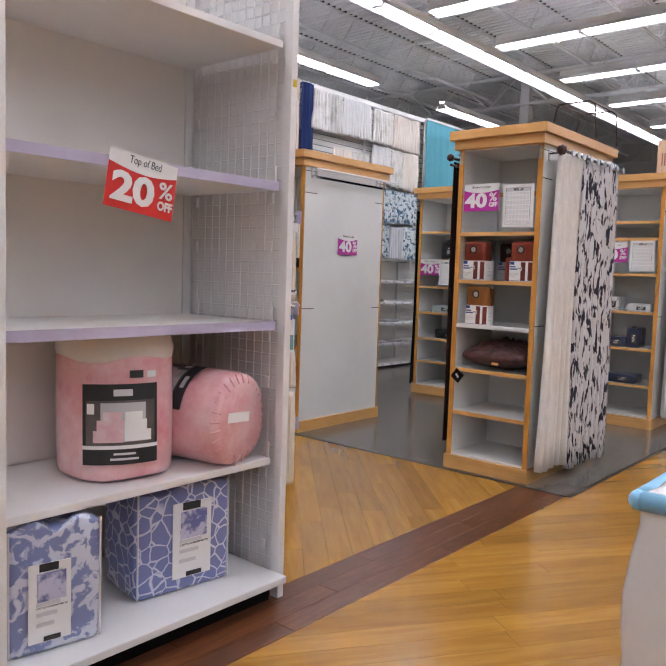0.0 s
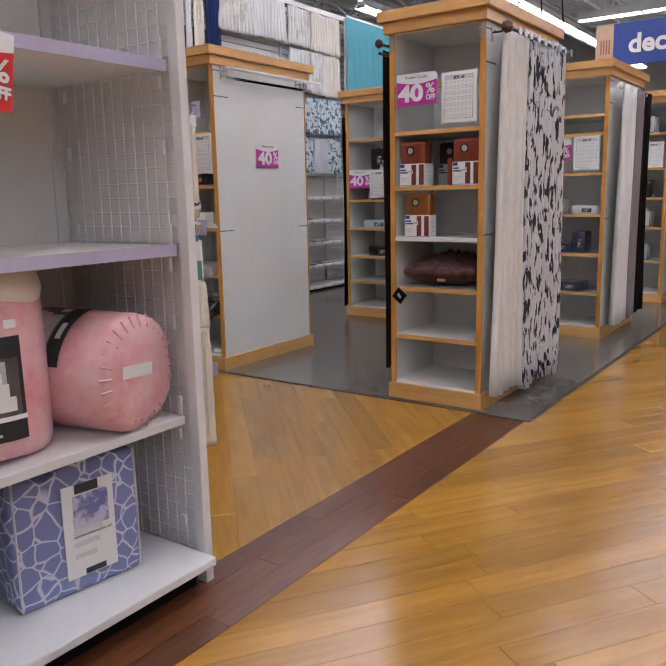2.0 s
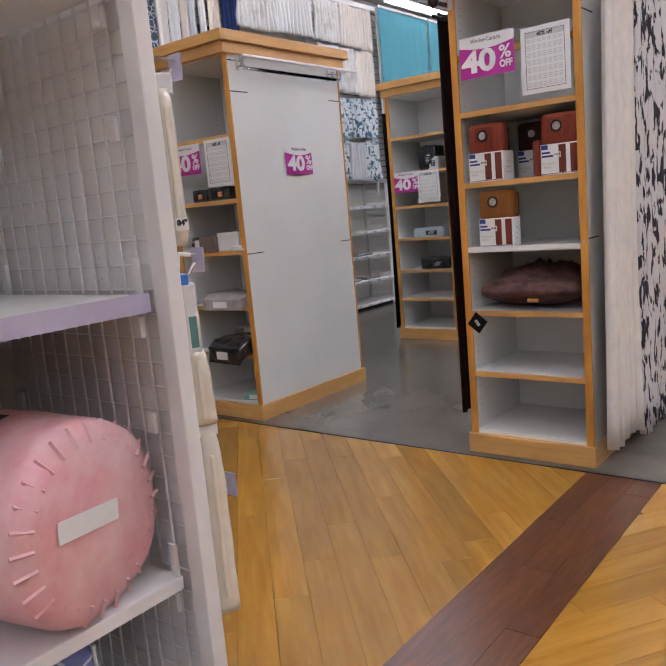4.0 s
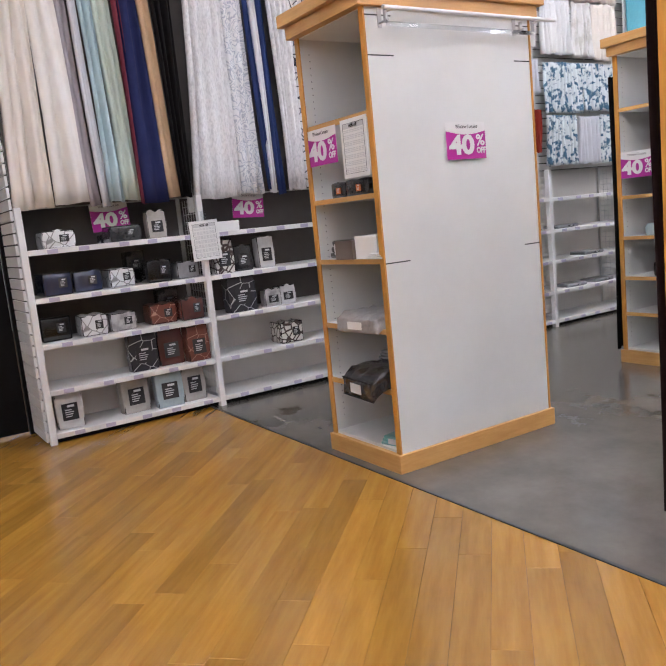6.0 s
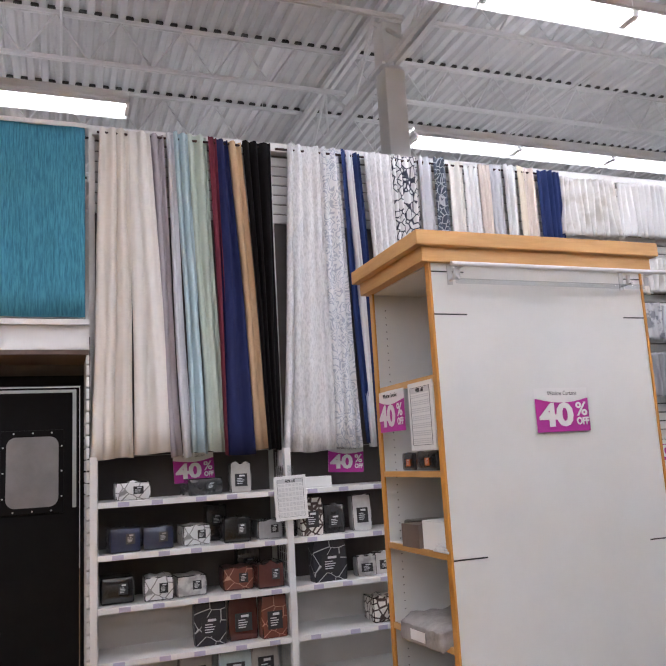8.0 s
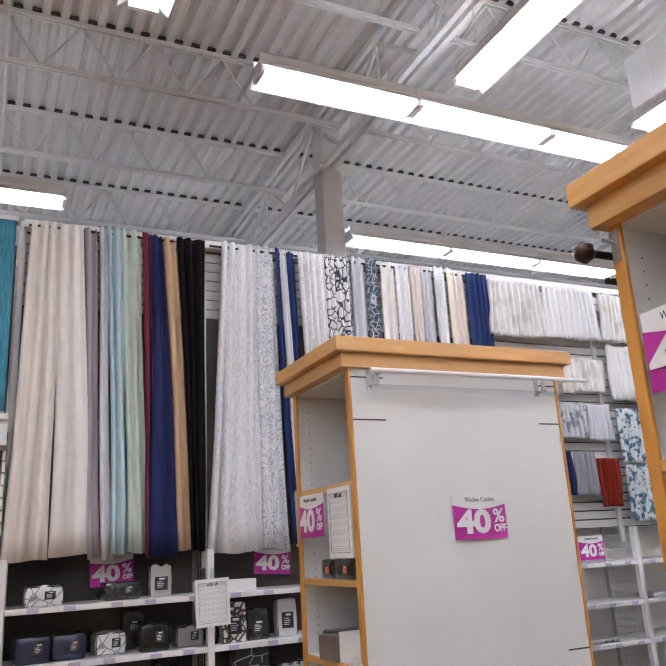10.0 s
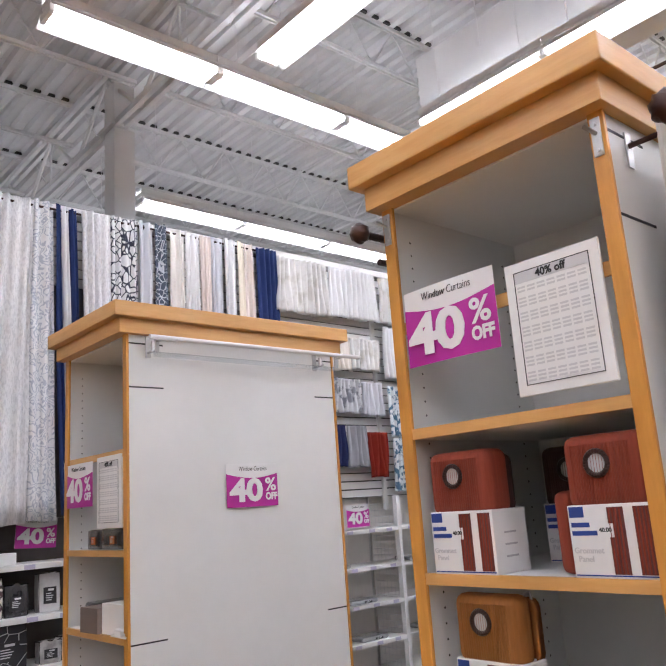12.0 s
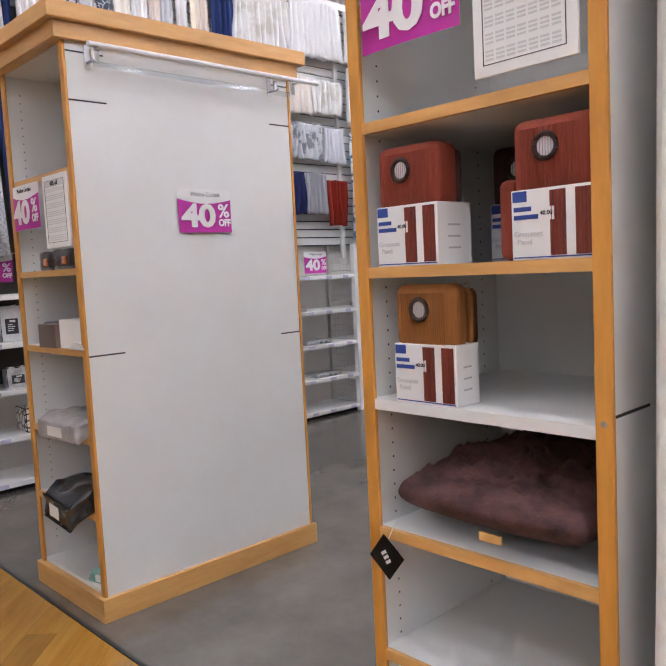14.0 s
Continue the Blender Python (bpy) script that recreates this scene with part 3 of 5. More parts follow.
d = thing("door_1", (-7.3, 3.53, 0), "black swinging stockroom door with rounded window", "door", kind="structure")
part("leaf", B(-0.03, 0.0, -0.96, 0.0, 0.02, 2.12, 0.004), M_BLACK, d)
part("edge_strip", B(0.0, 0.005, -0.045, -0.02, 1.3, 2.1), M_CHROME, d, "steel edge strip")
part("top_strip", B(0.0, 0.005, -0.96, -0.02, 2.085, 2.105), M_CHROME, d, "steel top strip")
wf = part("window_frame", B(0.0, 0.012, -0.5, -0.1, 1.27, 1.83, 0.005), M_BLACK, d, "black rubber window frame")
bm = B(0.008, 0.016, -0.465, -0.135, 1.315, 1.785)
es = [ed for ed in bm.edges if abs(ed.verts[0].co.x - ed.verts[1].co.x) > 0.004]
bmesh.ops.bevel(bm, geom=es, offset=0.06, segments=6, affect="EDGES", profile=0.5)
part("pane", bm, M_WINDOW, wf, "scratched grey window pane")
for j in range(12):
    a = j / 12 * 2 * math.pi
    part("rivet", rod(bmesh.new(), (0.012, -0.3 + 0.185 * max(-1, min(1, 1.3 * math.cos(a))), 1.55 + 0.26 * max(-1, min(1, 1.3 * math.sin(a)))), (0.016, -0.3 + 0.185 * max(-1, min(1, 1.3 * math.cos(a))), 1.55 + 0.26 * max(-1, min(1, 1.3 * math.sin(a)))), 0.006, 6), M_CHROME, wf)
d2 = thing("door_2", (-7.3, 2.55, 0), "black swinging stockroom door", "door", kind="structure")
part("leaf", B(-0.03, 0.0, -0.96, 0.0, 0.02, 2.12, 0.004), M_BLACK, d2)
e = thing("door_frame", (-7.3, 0, 0), "black door frame", "frame", kind="structure")
part("header", B(-0.02, 0.03, 1.55, 3.575, 2.13, 2.2), M_BLACK, e)
part("jamb", B(-0.02, 0.03, 3.535, 3.575, 0, 2.13), M_BLACK, e)
solo("soffit", B(-7.3, -6.8, 1.5, 3.575, 2.28, 2.31), M_BROWNSOFFIT, (0, 0, 0), "brown board over the doors", "soffit", kind="structure")
bm = bmesh.new()
for z in (2.31, 2.475):
    box(bm, -6.84, -6.795, 1.5, 3.578, z, z + 0.035)
box(bm, -6.86, -6.845, 1.5, 3.578, 2.345, 2.475)
box(bm, -6.842, -6.8, 3.0, 3.04, 2.345, 2.475)
solo("trim", bm, M_STEEL, (0, 0, 0), "white metal rails over the doors", "trim", kind="structure")


def fabric_board(at, w, h, material, label):
    """A cloth panel hung in a thin steel frame, facing +x."""
    e = thing("fabric_panel", at, label, "fabric panel", "teal fabric panels")
    bm = bmesh.new()
    n, m = 40, 8
    g = [[bm.verts.new((0.004 * math.sin(i * 1.1 + 0.5 * j) + 0.006 * math.sin(i * 0.37), w * i / n, h * j / m)) for j in range(m + 1)] for i in range(n + 1)]
    for i in range(n):
        for j in range(m):
            bm.faces.new((g[i][j], g[i + 1][j], g[i + 1][j + 1], g[i][j + 1]))
    ob = part("cloth", smooth(bm), material, e, "woven teal cloth")
    ob.modifiers.new("thick", "SOLIDIFY").thickness = 0.004
    part("top_bar", B(-0.02, 0.012, -0.01, w + 0.01, h, h + 0.03), M_STEEL, e)
    part("backing", B(-0.05, -0.03, 0, w, 0, h), M_STEEL, e)


fabric_board((WX - 0.02, 2.3, 2.525), 1.25, 1.31, M_TEAL, "deep teal woven cloth panel over the doors")
fabric_board((WX + 0.02, Y0 + 5 * BAY + 0.03, 1.75), 1.22, 2.1, M_PALETEAL, "pale teal woven cloth panel on the display wall")
fabric_board((WX + 0.02, Y0 + 6 * BAY + 0.03, 1.75), 1.22, 2.1, M_PALETEAL, "pale teal woven cloth panel on the display wall")

ZT, ZB = 3.87, 1.605
HUNG = [  # head from, head to, foot from, foot to, cloth, words
    (3.65, 3.84, 3.585, 3.86, "cream", "cream"), (3.84, 3.985, 3.86, 4.10, "ivory", "ivory"), (3.99, 4.08, 4.10, 4.17, "mauve", "mauve grey"),
    (4.10, 4.15, 4.17, 4.24, "silver", "silver grey"), (4.15, 4.25, 4.24, 4.34, "ice", "ice blue"), (4.25, 4.39, 4.34, 4.46, "sage", "pale sage"),
    (4.395, 4.46, 4.47, 4.50, "wine", "wine red"), (4.46, 4.54, 4.48, 4.68, "navy", "navy blue"), (4.55, 4.64, 4.68, 4.78, "gold", "tan gold"), (4.65, 4.86, 4.77, 4.85, "black", "black"),
    (5.00, 5.27, 4.87, 5.26, "crinkle", "crinkled white"), (5.27, 5.41, 5.26, 5.47, "paisley", "grey paisley"), (5.42, 5.46, 5.48, 5.53, "blue", "royal blue"),
    (5.47, 5.52, 5.53, 5.59, "white", "white"), (5.53, 5.58, 5.60, 5.66, "blue", "royal blue"),
    (5.62, 5.84, 5.68, 5.86, "crinkle", "crinkled white"), (5.85, 6.08, 5.86, 6.09, "trellis", "white and black trellis"), (6.09, 6.21, 6.10, 6.22, "silver", "silver grey"), (6.22, 6.33, 6.23, 6.35, "slate", "slate printed"),
    (6.37, 6.50, 6.37, 6.50, "ivory", "ivory"), (6.51, 6.63, 6.51, 6.63, "white", "white"), (6.64, 6.74, 6.64, 6.74, "blush", "blush"), (6.75, 6.87, 6.75, 6.87, "silver", "silver grey"),
    (6.88, 7.00, 6.88, 7.0, "white", "white"), (7.01, 7.09, 7.01, 7.09, "butter", "butter yellow"), (7.10, 7.20, 7.10, 7.2, "blush", "pale tan"), (7.22, 7.44, 7.22, 7.44, "blue", "deep blue"),
]
for i, (a, b, fa, fb, c, words) in enumerate(HUNG):
    curtain("hanging_curtain", WX - 0.055 + 0.012 * math.sin(i * 2.2), a, b, ZB + 0.02 * math.sin(i * 1.7), ZT - 0.012 * math.sin(i), CL[c], f"{words} curtain panel hanging on the display wall",
            folds=max(1, round((b - a) / 0.06)), amp=0.03, foot=(fa, fb), seed=i + 3)
for k in range(3):
    e = thing("curtain_rod", (WX - 0.07, Y0 + k * BAY, 3.84), "black metal display rod on the wall", "rod", "wall rods")
    part("bar", rod(bmesh.new(), (0, 0.03, 0), (0, 1.24, 0), 0.009), M_IRON, e)
    part("finial", rod(bmesh.new(), (0, 1.22, 0), (0, 1.262, 0), 0.018), M_IRON, e)

# valances
VAL = [
    (4, 3.30, 3.82, "lace", 0.02, 0.62, "white lace"), (4, 3.32, 3.82, "white", 0.64, 1.25, "white"), (4, 2.80, 3.13, "cream", 0.45, 0.84, "cream"), (4, 2.82, 3.13, "lace", 0.86, 1.24, "cream patterned"),
    (4, 2.40, 2.72, "greyfloral", 0.55, 0.95, "grey floral"), (4, 2.38, 2.70, "silver", 0.96, 1.24, "silver grey"), (4, 1.88, 2.28, "white", 0.30, 0.52, "white"), (4, 1.90, 2.28, "navy", 0.54, 0.72, "navy"), (4, 1.90, 2.28, "grey", 0.74, 0.98, "grey"), (4, 1.80, 2.22, "rust", 1.0, 1.25, "rust red"),
    (5, 3.32, 3.80, "lace", 0.03, 0.5, "white lace"), (5, 3.30, 3.80, "cream", 0.52, 1.2, "cream"), (5, 2.76, 3.28, "white", 0.03, 0.48, "white"), (5, 2.74, 3.28, "lace", 0.5, 0.8, "cream lace"), (5, 2.72, 3.28, "cream", 0.82, 1.2, "cream"),
    (5, 2.18, 2.68, "floral", 0.05, 0.62, "blue floral"), (5, 2.20, 2.68, "floral", 0.64, 1.2, "blue floral"), (5, 1.66, 2.16, "floral", 0.05, 0.5, "blue floral"), (5, 1.66, 2.14, "silver", 0.52, 0.86, "silver grey"), (5, 1.66, 2.16, "floral", 0.88, 1.2, "blue floral"),
]
for i, (k, za, zb, c, a, b, words) in enumerate(VAL):
    k -= 1
    curtain("valance", WX - 0.05, Y0 + k * BAY + a, Y0 + k * BAY + b, za, zb, CL[c], f"gathered {words} valance on the display wall", folds=max(3, round((b - a) / 0.06)), amp=0.042, flare=1.08, seed=40 + i, group="valances")


# ---- packaged goods ----
def pack(at, w, h, d, material, words, rz=90, label_at=(0.62, 0.45), lab=(0.4, 0.45), piping=True, labmat=None, lean=0, rollx=0, group="bagged textiles", name="textile_pack"):
    """A zip bag of folded textiles with piping and a printed card. Front faces -y; origin at the foot, middle of the front."""
    e = thing(name, at, f"{words} in clear zip bag", "package", group)
    e.matrix_basis = pose(*at, 0, 0, rz) @ pose(0, 0, 0, lean, rollx, 0)
    bm = bmesh.new()
    bmesh.ops.create_grid(bm, x_segments=2, y_segments=2, size=0.5)
    bm.clear()
    vs = bmesh.ops.create_cube(bm, size=1.0, matrix=Matrix.LocRotScale((0, d / 2, h / 2), None, (w, d, h)))["verts"]
    bmesh.ops.subdivide_edges(bm, edges=list(bm.edges), cuts=3, use_grid_fill=True)
    sd = hash((round(at[1] * 100), round(at[2] * 100))) % 97
    for v in bm.verts:
        x, y, z = v.co.x / (w / 2), (v.co.y - d / 2) / (d / 2), (v.co.z - h / 2) / (h / 2)
        bul = 0.05 * (1 - x * x) * (1 - z * z)
        v.co.y += (bul * d if y > 0 else -bul * d * 0.8)
        v.co.x += 0.03 * w * (1 - z * z) * x
        v.co.z += 0.03 * h * math.sin(5 * x + sd) * (1 - x * x) if z > 0.9 else 0
    bmesh.ops.bevel(bm, geom=[ed for ed in bm.edges if len(ed.link_faces) == 2 and ed.calc_face_angle(0) > 1.0], offset=min(w, h, d) * 0.07, segments=2, affect="EDGES", profile=0.5)
    part("bag", smooth(bm), material, e)
    lw, lh = w * lab[0], h * lab[1]
    cx, cz = (label_at[0] - 0.5) * w, label_at[1] * h
    fy = -0.045 * d - 0.004
    c = part("card", B(cx - lw / 2, cx + lw / 2, fy, fy + 0.003, cz - lh / 2, cz + lh / 2), labmat or M_INK, e, "printed card")
    bm = bmesh.new()
    for j in range(4):
        box(bm, cx - lw * 0.32, cx + lw * (0.1 + 0.07 * (j % 3)), fy - 0.001, fy + 0.001, cz - lh * 0.3 + j * lh * 0.13, cz - lh * 0.3 + j * lh * 0.13 + lh * 0.05)
    box(bm, cx - lw * 0.15, cx + lw * 0.3, fy - 0.001, fy + 0.001, cz + lh * 0.27, cz + lh * 0.4)
    part("print_bar", bm, M_LIGHTINK, c, "pale unreadable print")
    if piping:
        bm = bmesh.new()
        r = 0.004
        for sx in (-1, 1):
            rod(bm, (sx * w * 0.485, 0.004, 0.01), (sx * w * 0.485, 0.004, h * 0.985), r, 6)
            rod(bm, (sx * w * 0.485, d * 0.98, 0.01), (sx * w * 0.485, d * 0.98, h * 0.985), r, 6)
            rod(bm, (sx * w * 0.485, 0, h * 0.985), (sx * w * 0.485, d, h * 0.985), r, 6)
        rod(bm, (-w * 0.485, 0.004, h * 0.985), (w * 0.485, 0.004, h * 0.985), r, 6)
        rod(bm, (-w * 0.485, 0.004, 0.008), (w * 0.485, 0.004, 0.008), r, 6)
        tagged(part("piping", bm, M_BLACK, e, "black piped seams"), kind="stuff")
    return e


def glossy(name, c):
    return mat(name, c, tuple(v * 0.75 for v in c), 0.22, scale=12, bump=1.0, bscale=26, coat=0.8)


PK = {
    "navy": glossy("bagged_navy", (0.02, 0.028, 0.07)), "black": glossy("bagged_black", (0.006, 0.006, 0.007)), "grey": glossy("bagged_grey", (0.33, 0.33, 0.34)), "ice": glossy("bagged_ice", (0.42, 0.52, 0.55)),
    "beige": glossy("bagged_beige", (0.50, 0.47, 0.43)), "white": glossy("bagged_white", (0.72, 0.72, 0.72)), "brown": glossy("bagged_brown", (0.10, 0.03, 0.025)), "rust": glossy("bagged_rust", (0.16, 0.035, 0.015)), "charcoal": glossy("bagged_charcoal", (0.028, 0.027, 0.03)),
    "whitetrellis": motif("bagged_white_trellis", (0.70, 0.70, 0.70), (0.25, 0.24, 0.24), "voronoi", 11, 0.02, 0.04, rough=0.35, coat=0.6),
    "blacktrellis": motif("bagged_black_trellis", (0.014, 0.014, 0.02), (0.5, 0.5, 0.5), "voronoi", 8, 0.008, 0.022, rough=0.35, coat=0.6),
    "geo": motif("bagged_geometric", (0.70, 0.67, 0.62), (0.05, 0.025, 0.02), "voronoi", 17, 0.06, 0.11, rough=0.4, coat=0.5),
    "greyprint": motif("bagged_grey_print", (0.52, 0.51, 0.50), (0.30, 0.29, 0.29), "noise", 14, 0.4, 0.55, rough=0.4, coat=0.5),
    "rusttrellis": motif("bagged_rust_trellis", (0.15, 0.035, 0.018), (0.45, 0.25, 0.18), "voronoi", 9, 0.008, 0.02, rough=0.35, coat=0.6),
}
STOCK = [  # shelf, from, to, height, look, words
    (0, 3.74, 3.95, 0.115, "whitetrellis", "white trellis curtain pair"), (0, 4.21, 4.43, 0.11, "charcoal", "dark folded curtain"), (0, 4.50, 4.64, 0.2, "beige", "beige curtain panel"),
    (1, 3.70, 3.89, 0.155, "navy", "navy curtain pair"), (1, 3.91, 4.10, 0.145, "navy", "navy curtain pair"), (1, 4.17, 4.35, 0.13, "whitetrellis", "white trellis curtain pair"), (1, 4.43, 4.61, 0.16, "black", "black curtain pair"), (1, 4.67, 4.84, 0.125, "grey", "grey curtain pair"),
    (2, 3.65, 3.85, 0.165, "black", "black curtain pair"), (2, 3.91, 4.09, 0.145, "whitetrellis", "white trellis curtain pair"), (2, 4.12, 4.31, 0.13, "greyprint", "grey print curtain pair"), (2, 4.43, 4.63, 0.145, "rusttrellis", "russet trellis curtain pair"), (2, 4.65, 4.83, 0.165, "brown", "brown curtain pair"),
    (3, 4.23, 4.43, 0.28, "blacktrellis", "black trellis curtain panel"), (3, 4.46, 4.65, 0.27, "brown", "dark brown curtain panel"), (3, 4.67, 4.84, 0.27, "rusttrellis", "russet trellis curtain panel"),
    (4, 3.66, 3.84, 0.285, "white", "white curtain panel"), (4, 4.14, 4.34, 0.29, "beige", "beige curtain panel"), (4, 4.38, 4.58, 0.295, "ice", "ice blue curtain panel"), (4, 4.60, 4.78, 0.3, "beige", "beige grommet curtain panel"),
    (1, 4.905, 4.95, 0.22, "black", "black curtain panel"), (1, 4.97, 5.13, 0.26, "geo", "brown geometric curtain panel"), (1, 5.15, 5.30, 0.2, "charcoal", "charcoal curtain panel"), (1, 5.38, 5.52, 0.25, "white", "white grommet curtain panel"),
    (2, 5.05, 5.29, 0.28, "blacktrellis", "black trellis curtain panel"), (2, 5.38, 5.52, 0.14, "greyprint", "grey print curtain pair"), (2, 5.53, 5.68, 0.15, "white", "white curtain pair"), (3, 5.47, 5.67, 0.17, "geo", "brown geometric curtain pair"),
]
for i, (lv, a, b, h, c, words) in enumerate(STOCK):
    tall = h > (b - a)
    pack((WX - 0.05 - 0.03 * (i * 7 % 3), (a + b) / 2, LEVELS[lv] + 0.001), b - a, h, 0.1 if tall else 0.2, PK[c], words, rz=90 + 4 * math.sin(i * 2.7), label_at=(0.5, 0.42) if tall else (0.66, 0.55), lab=(0.6, 0.42) if tall else (0.3, 0.42), lean=-4 if tall else 0)
for lv, a, b, h, c, words in ((0, 4.2, 4.38, 0.06, "charcoal", "dark folded curtain"), (1, 4.36, 4.5, 0.24, "charcoal", "charcoal curtain panel"), (2, 4.57, 4.73, 0.24, "charcoal", "charcoal curtain panel")):
    pack((WX - 0.3, (a + b) / 2, LEVELS[lv] + 0.001), b - a, h, 0.1, PK[c], words, label_at=(0.5, 0.6), lab=(0.5, 0.3))
solo("carton", B(-0.1, 0.1, 0, 0.12, 0, 0.075, 0.002), M_PAPER, (WX - 0.06, 5.11, LEVELS[0] + 0.001), "plain white long carton on the shelf", "box", rz=90)
for k, j, lv in ((4, 0.3, 1), (4, 0.7, 2), (4, 0.4, 3), (3, 0.8, 2), (3, 0.5, 1), (4, 0.85, 3), (3, 0.9, 3)):
    pack((WX - 0.05, Y0 + k * BAY + j, LEVELS[lv] + 0.001), 0.3, 0.035, 0.2, PK["grey"], "flat grey curtain", lab=(0.3, 0.5), piping=False)
sale_sign((WX - 0.26, 4.28, 1.425), 90, h=0.2, tilt=-3)
sale_sign((WX - 0.26, 5.4, 1.425), 90, h=0.2, tilt=3)
sale_sign((WX - 0.1, Y0 + 3 * BAY + 0.84, 1.36), 90, h=0.2)
price_sheet((WX + 0.02, 4.885, 1.135), 90, -2)
solo("sign_holder", B(-0.02, 0.02, -0.003, 0.0, 0, 0.08), M_ACRYL, (WX + 0.013, 4.885, 1.42), "clear plastic sign clip", "clip", rz=90)

# ---- gondola with bedding ----
GX, GY0, GY1 = -2.29, 1.17, 2.38
GL = (2.37, 1.79, 1.205, 0.615)
e = thing("gondola_shelf", (GX, GY0, 0), "white steel gondola shelving, mostly empty, wire grid sides", "shelf unit")
L = GY1 - GY0
for y in (-0.02, L - 0.0):
    part("upright", B(-0.045, 0.0, y - 0.018, y + 0.018, 0, 3.0, 0.003), M_STEEL, e, "white steel upright")
    part("rear_upright", B(-0.70, -0.66, y - 0.018, y + 0.018, 0, 3.0, 0.003), M_STEEL, e)
    bm = bmesh.new()
    n = 13
    for j in range(n):
        x = -0.655 + j * 0.6 / (n - 1)
        rod(bm, (x, y, 0.05), (x, y, 3.0), 0.003, 5)
    for j in range(60):
        rod(bm, (-0.66, y + 0.004, 0.06 + j * 0.05), (-0.045, y + 0.004, 0.06 + j * 0.05), 0.003, 5)
    tagged(part("wire_grid", bm, M_WIRE, e, "white wire side grid"), kind="stuff")
part("end_panel", B(-0.66, -0.045, L + 0.01, L + 0.016, 0.05, 3.0), M_STEEL, e, "white end panel behind the grid")
part("back_panel", B(-0.68, -0.665, 0.02, L - 0.02, 0.05, 3.0), M_BACK, e)
part("back_seam", B(-0.664, -0.655, L - 0.045, L - 0.02, 0.1, 3.0), M_STEEL, e)
part("base_shelf", B(-0.66, 0.065, 0.0, L - 0.03, 0.095, 0.125, 0.004), M_STEEL, e)
# shade below the base shelf is put in as black colour
part("base_kick", B(-0.66, -0.02, 0.02, L - 0.05, 0.0, 0.09), M_BLACK, e, "base coloured black for the shade under the shelf")
for i, z in enumerate(GL):
    dx = -0.06 if i else -0.05
    sh = part("shelf", B(-0.66, dx, 0.0, L - 0.022, z - 0.03, z, 0.003), M_STEEL, e, "white steel shelf")
    if i in (1, 2):
        part("price_strip", B(dx + 0.001, dx + 0.008, 0.0, L - 0.022, z - 0.034, z + 0.004), M_PRICE, sh, "lilac price strip")
    for x in (-0.6, -0.1):
        part("bracket", B(x, x + 0.022, L - 0.034, L - 0.022, z - 0.085, z - 0.045), M_STEEL, sh)
    for x in (-0.57, -0.08):
        part("clip", B(x, x + 0.016, L - 0.034, L - 0.026, z, z + 0.07), M_STEEL, sh)
for x in (-0.6, -0.1):
    for z in (2.06, 1.5, 0.92, 0.2):
        part("bracket", B(x, x + 0.022, L - 0.032, L - 0.022, z, z + 0.045, 0.002), M_STEEL, e)
solo("yellow_tag", B(-0.002, 0.002, -0.008, 0.008, 0, 0.03), mat("yellow_sticker", (0.7, 0.5, 0.03)), (GX + 0.003, GY1, 2.18), "small yellow sticker on the upright", "sticker")

sale_sign((GX - 0.046, 1.66, 1.605), 90, "Top of Bed", "20", M_RED, "red", 0.285, 0.2, 8)

M_PINK = mat("pink_tie_dye", (0.70, 0.25, 0.28), (0.84, 0.60, 0.60), 0.4, scale=5, bump=0.5, bscale=11, coat=0.5)
M_PINKEND = mat("pink_end_cloth", (0.72, 0.30, 0.32), (0.76, 0.54, 0.54), 0.45, scale=6, bump=0.35, bscale=12, coat=0.4)
M_PHOTO_D = mat("photo_dark", (0.05, 0.045, 0.045), (0.13, 0.11, 0.10), 0.3, scale=9)
M_PHOTO_P = mat("photo_pink", (0.66, 0.33, 0.37), (0.74, 0.62, 0.63), 0.3, scale=14)
M_PHOTO_B = motif("photo_blue", (0.55, 0.55, 0.68), (0.14, 0.15, 0.35), "noise", 26, 0.42, 0.55, rough=0.3)
M_BLUEPRINT = motif("blue_line_print", (0.175, 0.205, 0.43), (0.62, 0.64, 0.72), "voronoi", 17, 0.03, 0.06, rough=0.4, coat=0.5, warp=0.06)
M_BLUEPRINT2 = motif("blue_leaf_print", (0.20, 0.24, 0.46), (0.60, 0.63, 0.72), "noise", 24, 0.45, 0.52, rough=0.3, coat=0.7, warp=0.12)


def drum(bm, r, h, rings=10, seg=40, wob=0.012, sd=0.0):
    """An upright soft drum from z 0 to h."""
    prof = [(0.0, 0.0), (0.86, 0.0), (0.97, 0.012), (1.0, 0.04)] + [(1.0 + 0.02 * math.sin(3 * k / rings), 0.04 + (h - 0.08) * k / rings) for k in range(1, rings)] + [(1.0, h - 0.04), (0.96, h - 0.012), (0.85, h), (0.0, h)]
    rows = []
    for k, (pr, z) in enumerate(prof):
        rows.append([bm.verts.new((r * pr * math.cos(a) * (1 + wob * math.sin(3 * a + k * 0.7 + sd)), r * pr * math.sin(a) * (1 + wob * math.sin(2 * a + sd)), z + 0.006 * math.sin(4 * a + sd) * pr)) for a in (2 * math.pi * i / seg for i in range(seg))])
    for a, b in zip(rows, rows[1:]):
        for i in range(seg):
            bm.faces.new((a[i], a[(i + 1) % seg], b[(i + 1) % seg], b[i]))
    bmesh.ops.remove_doubles(bm, verts=bm.verts, dist=1e-5)
    return smooth(bm)


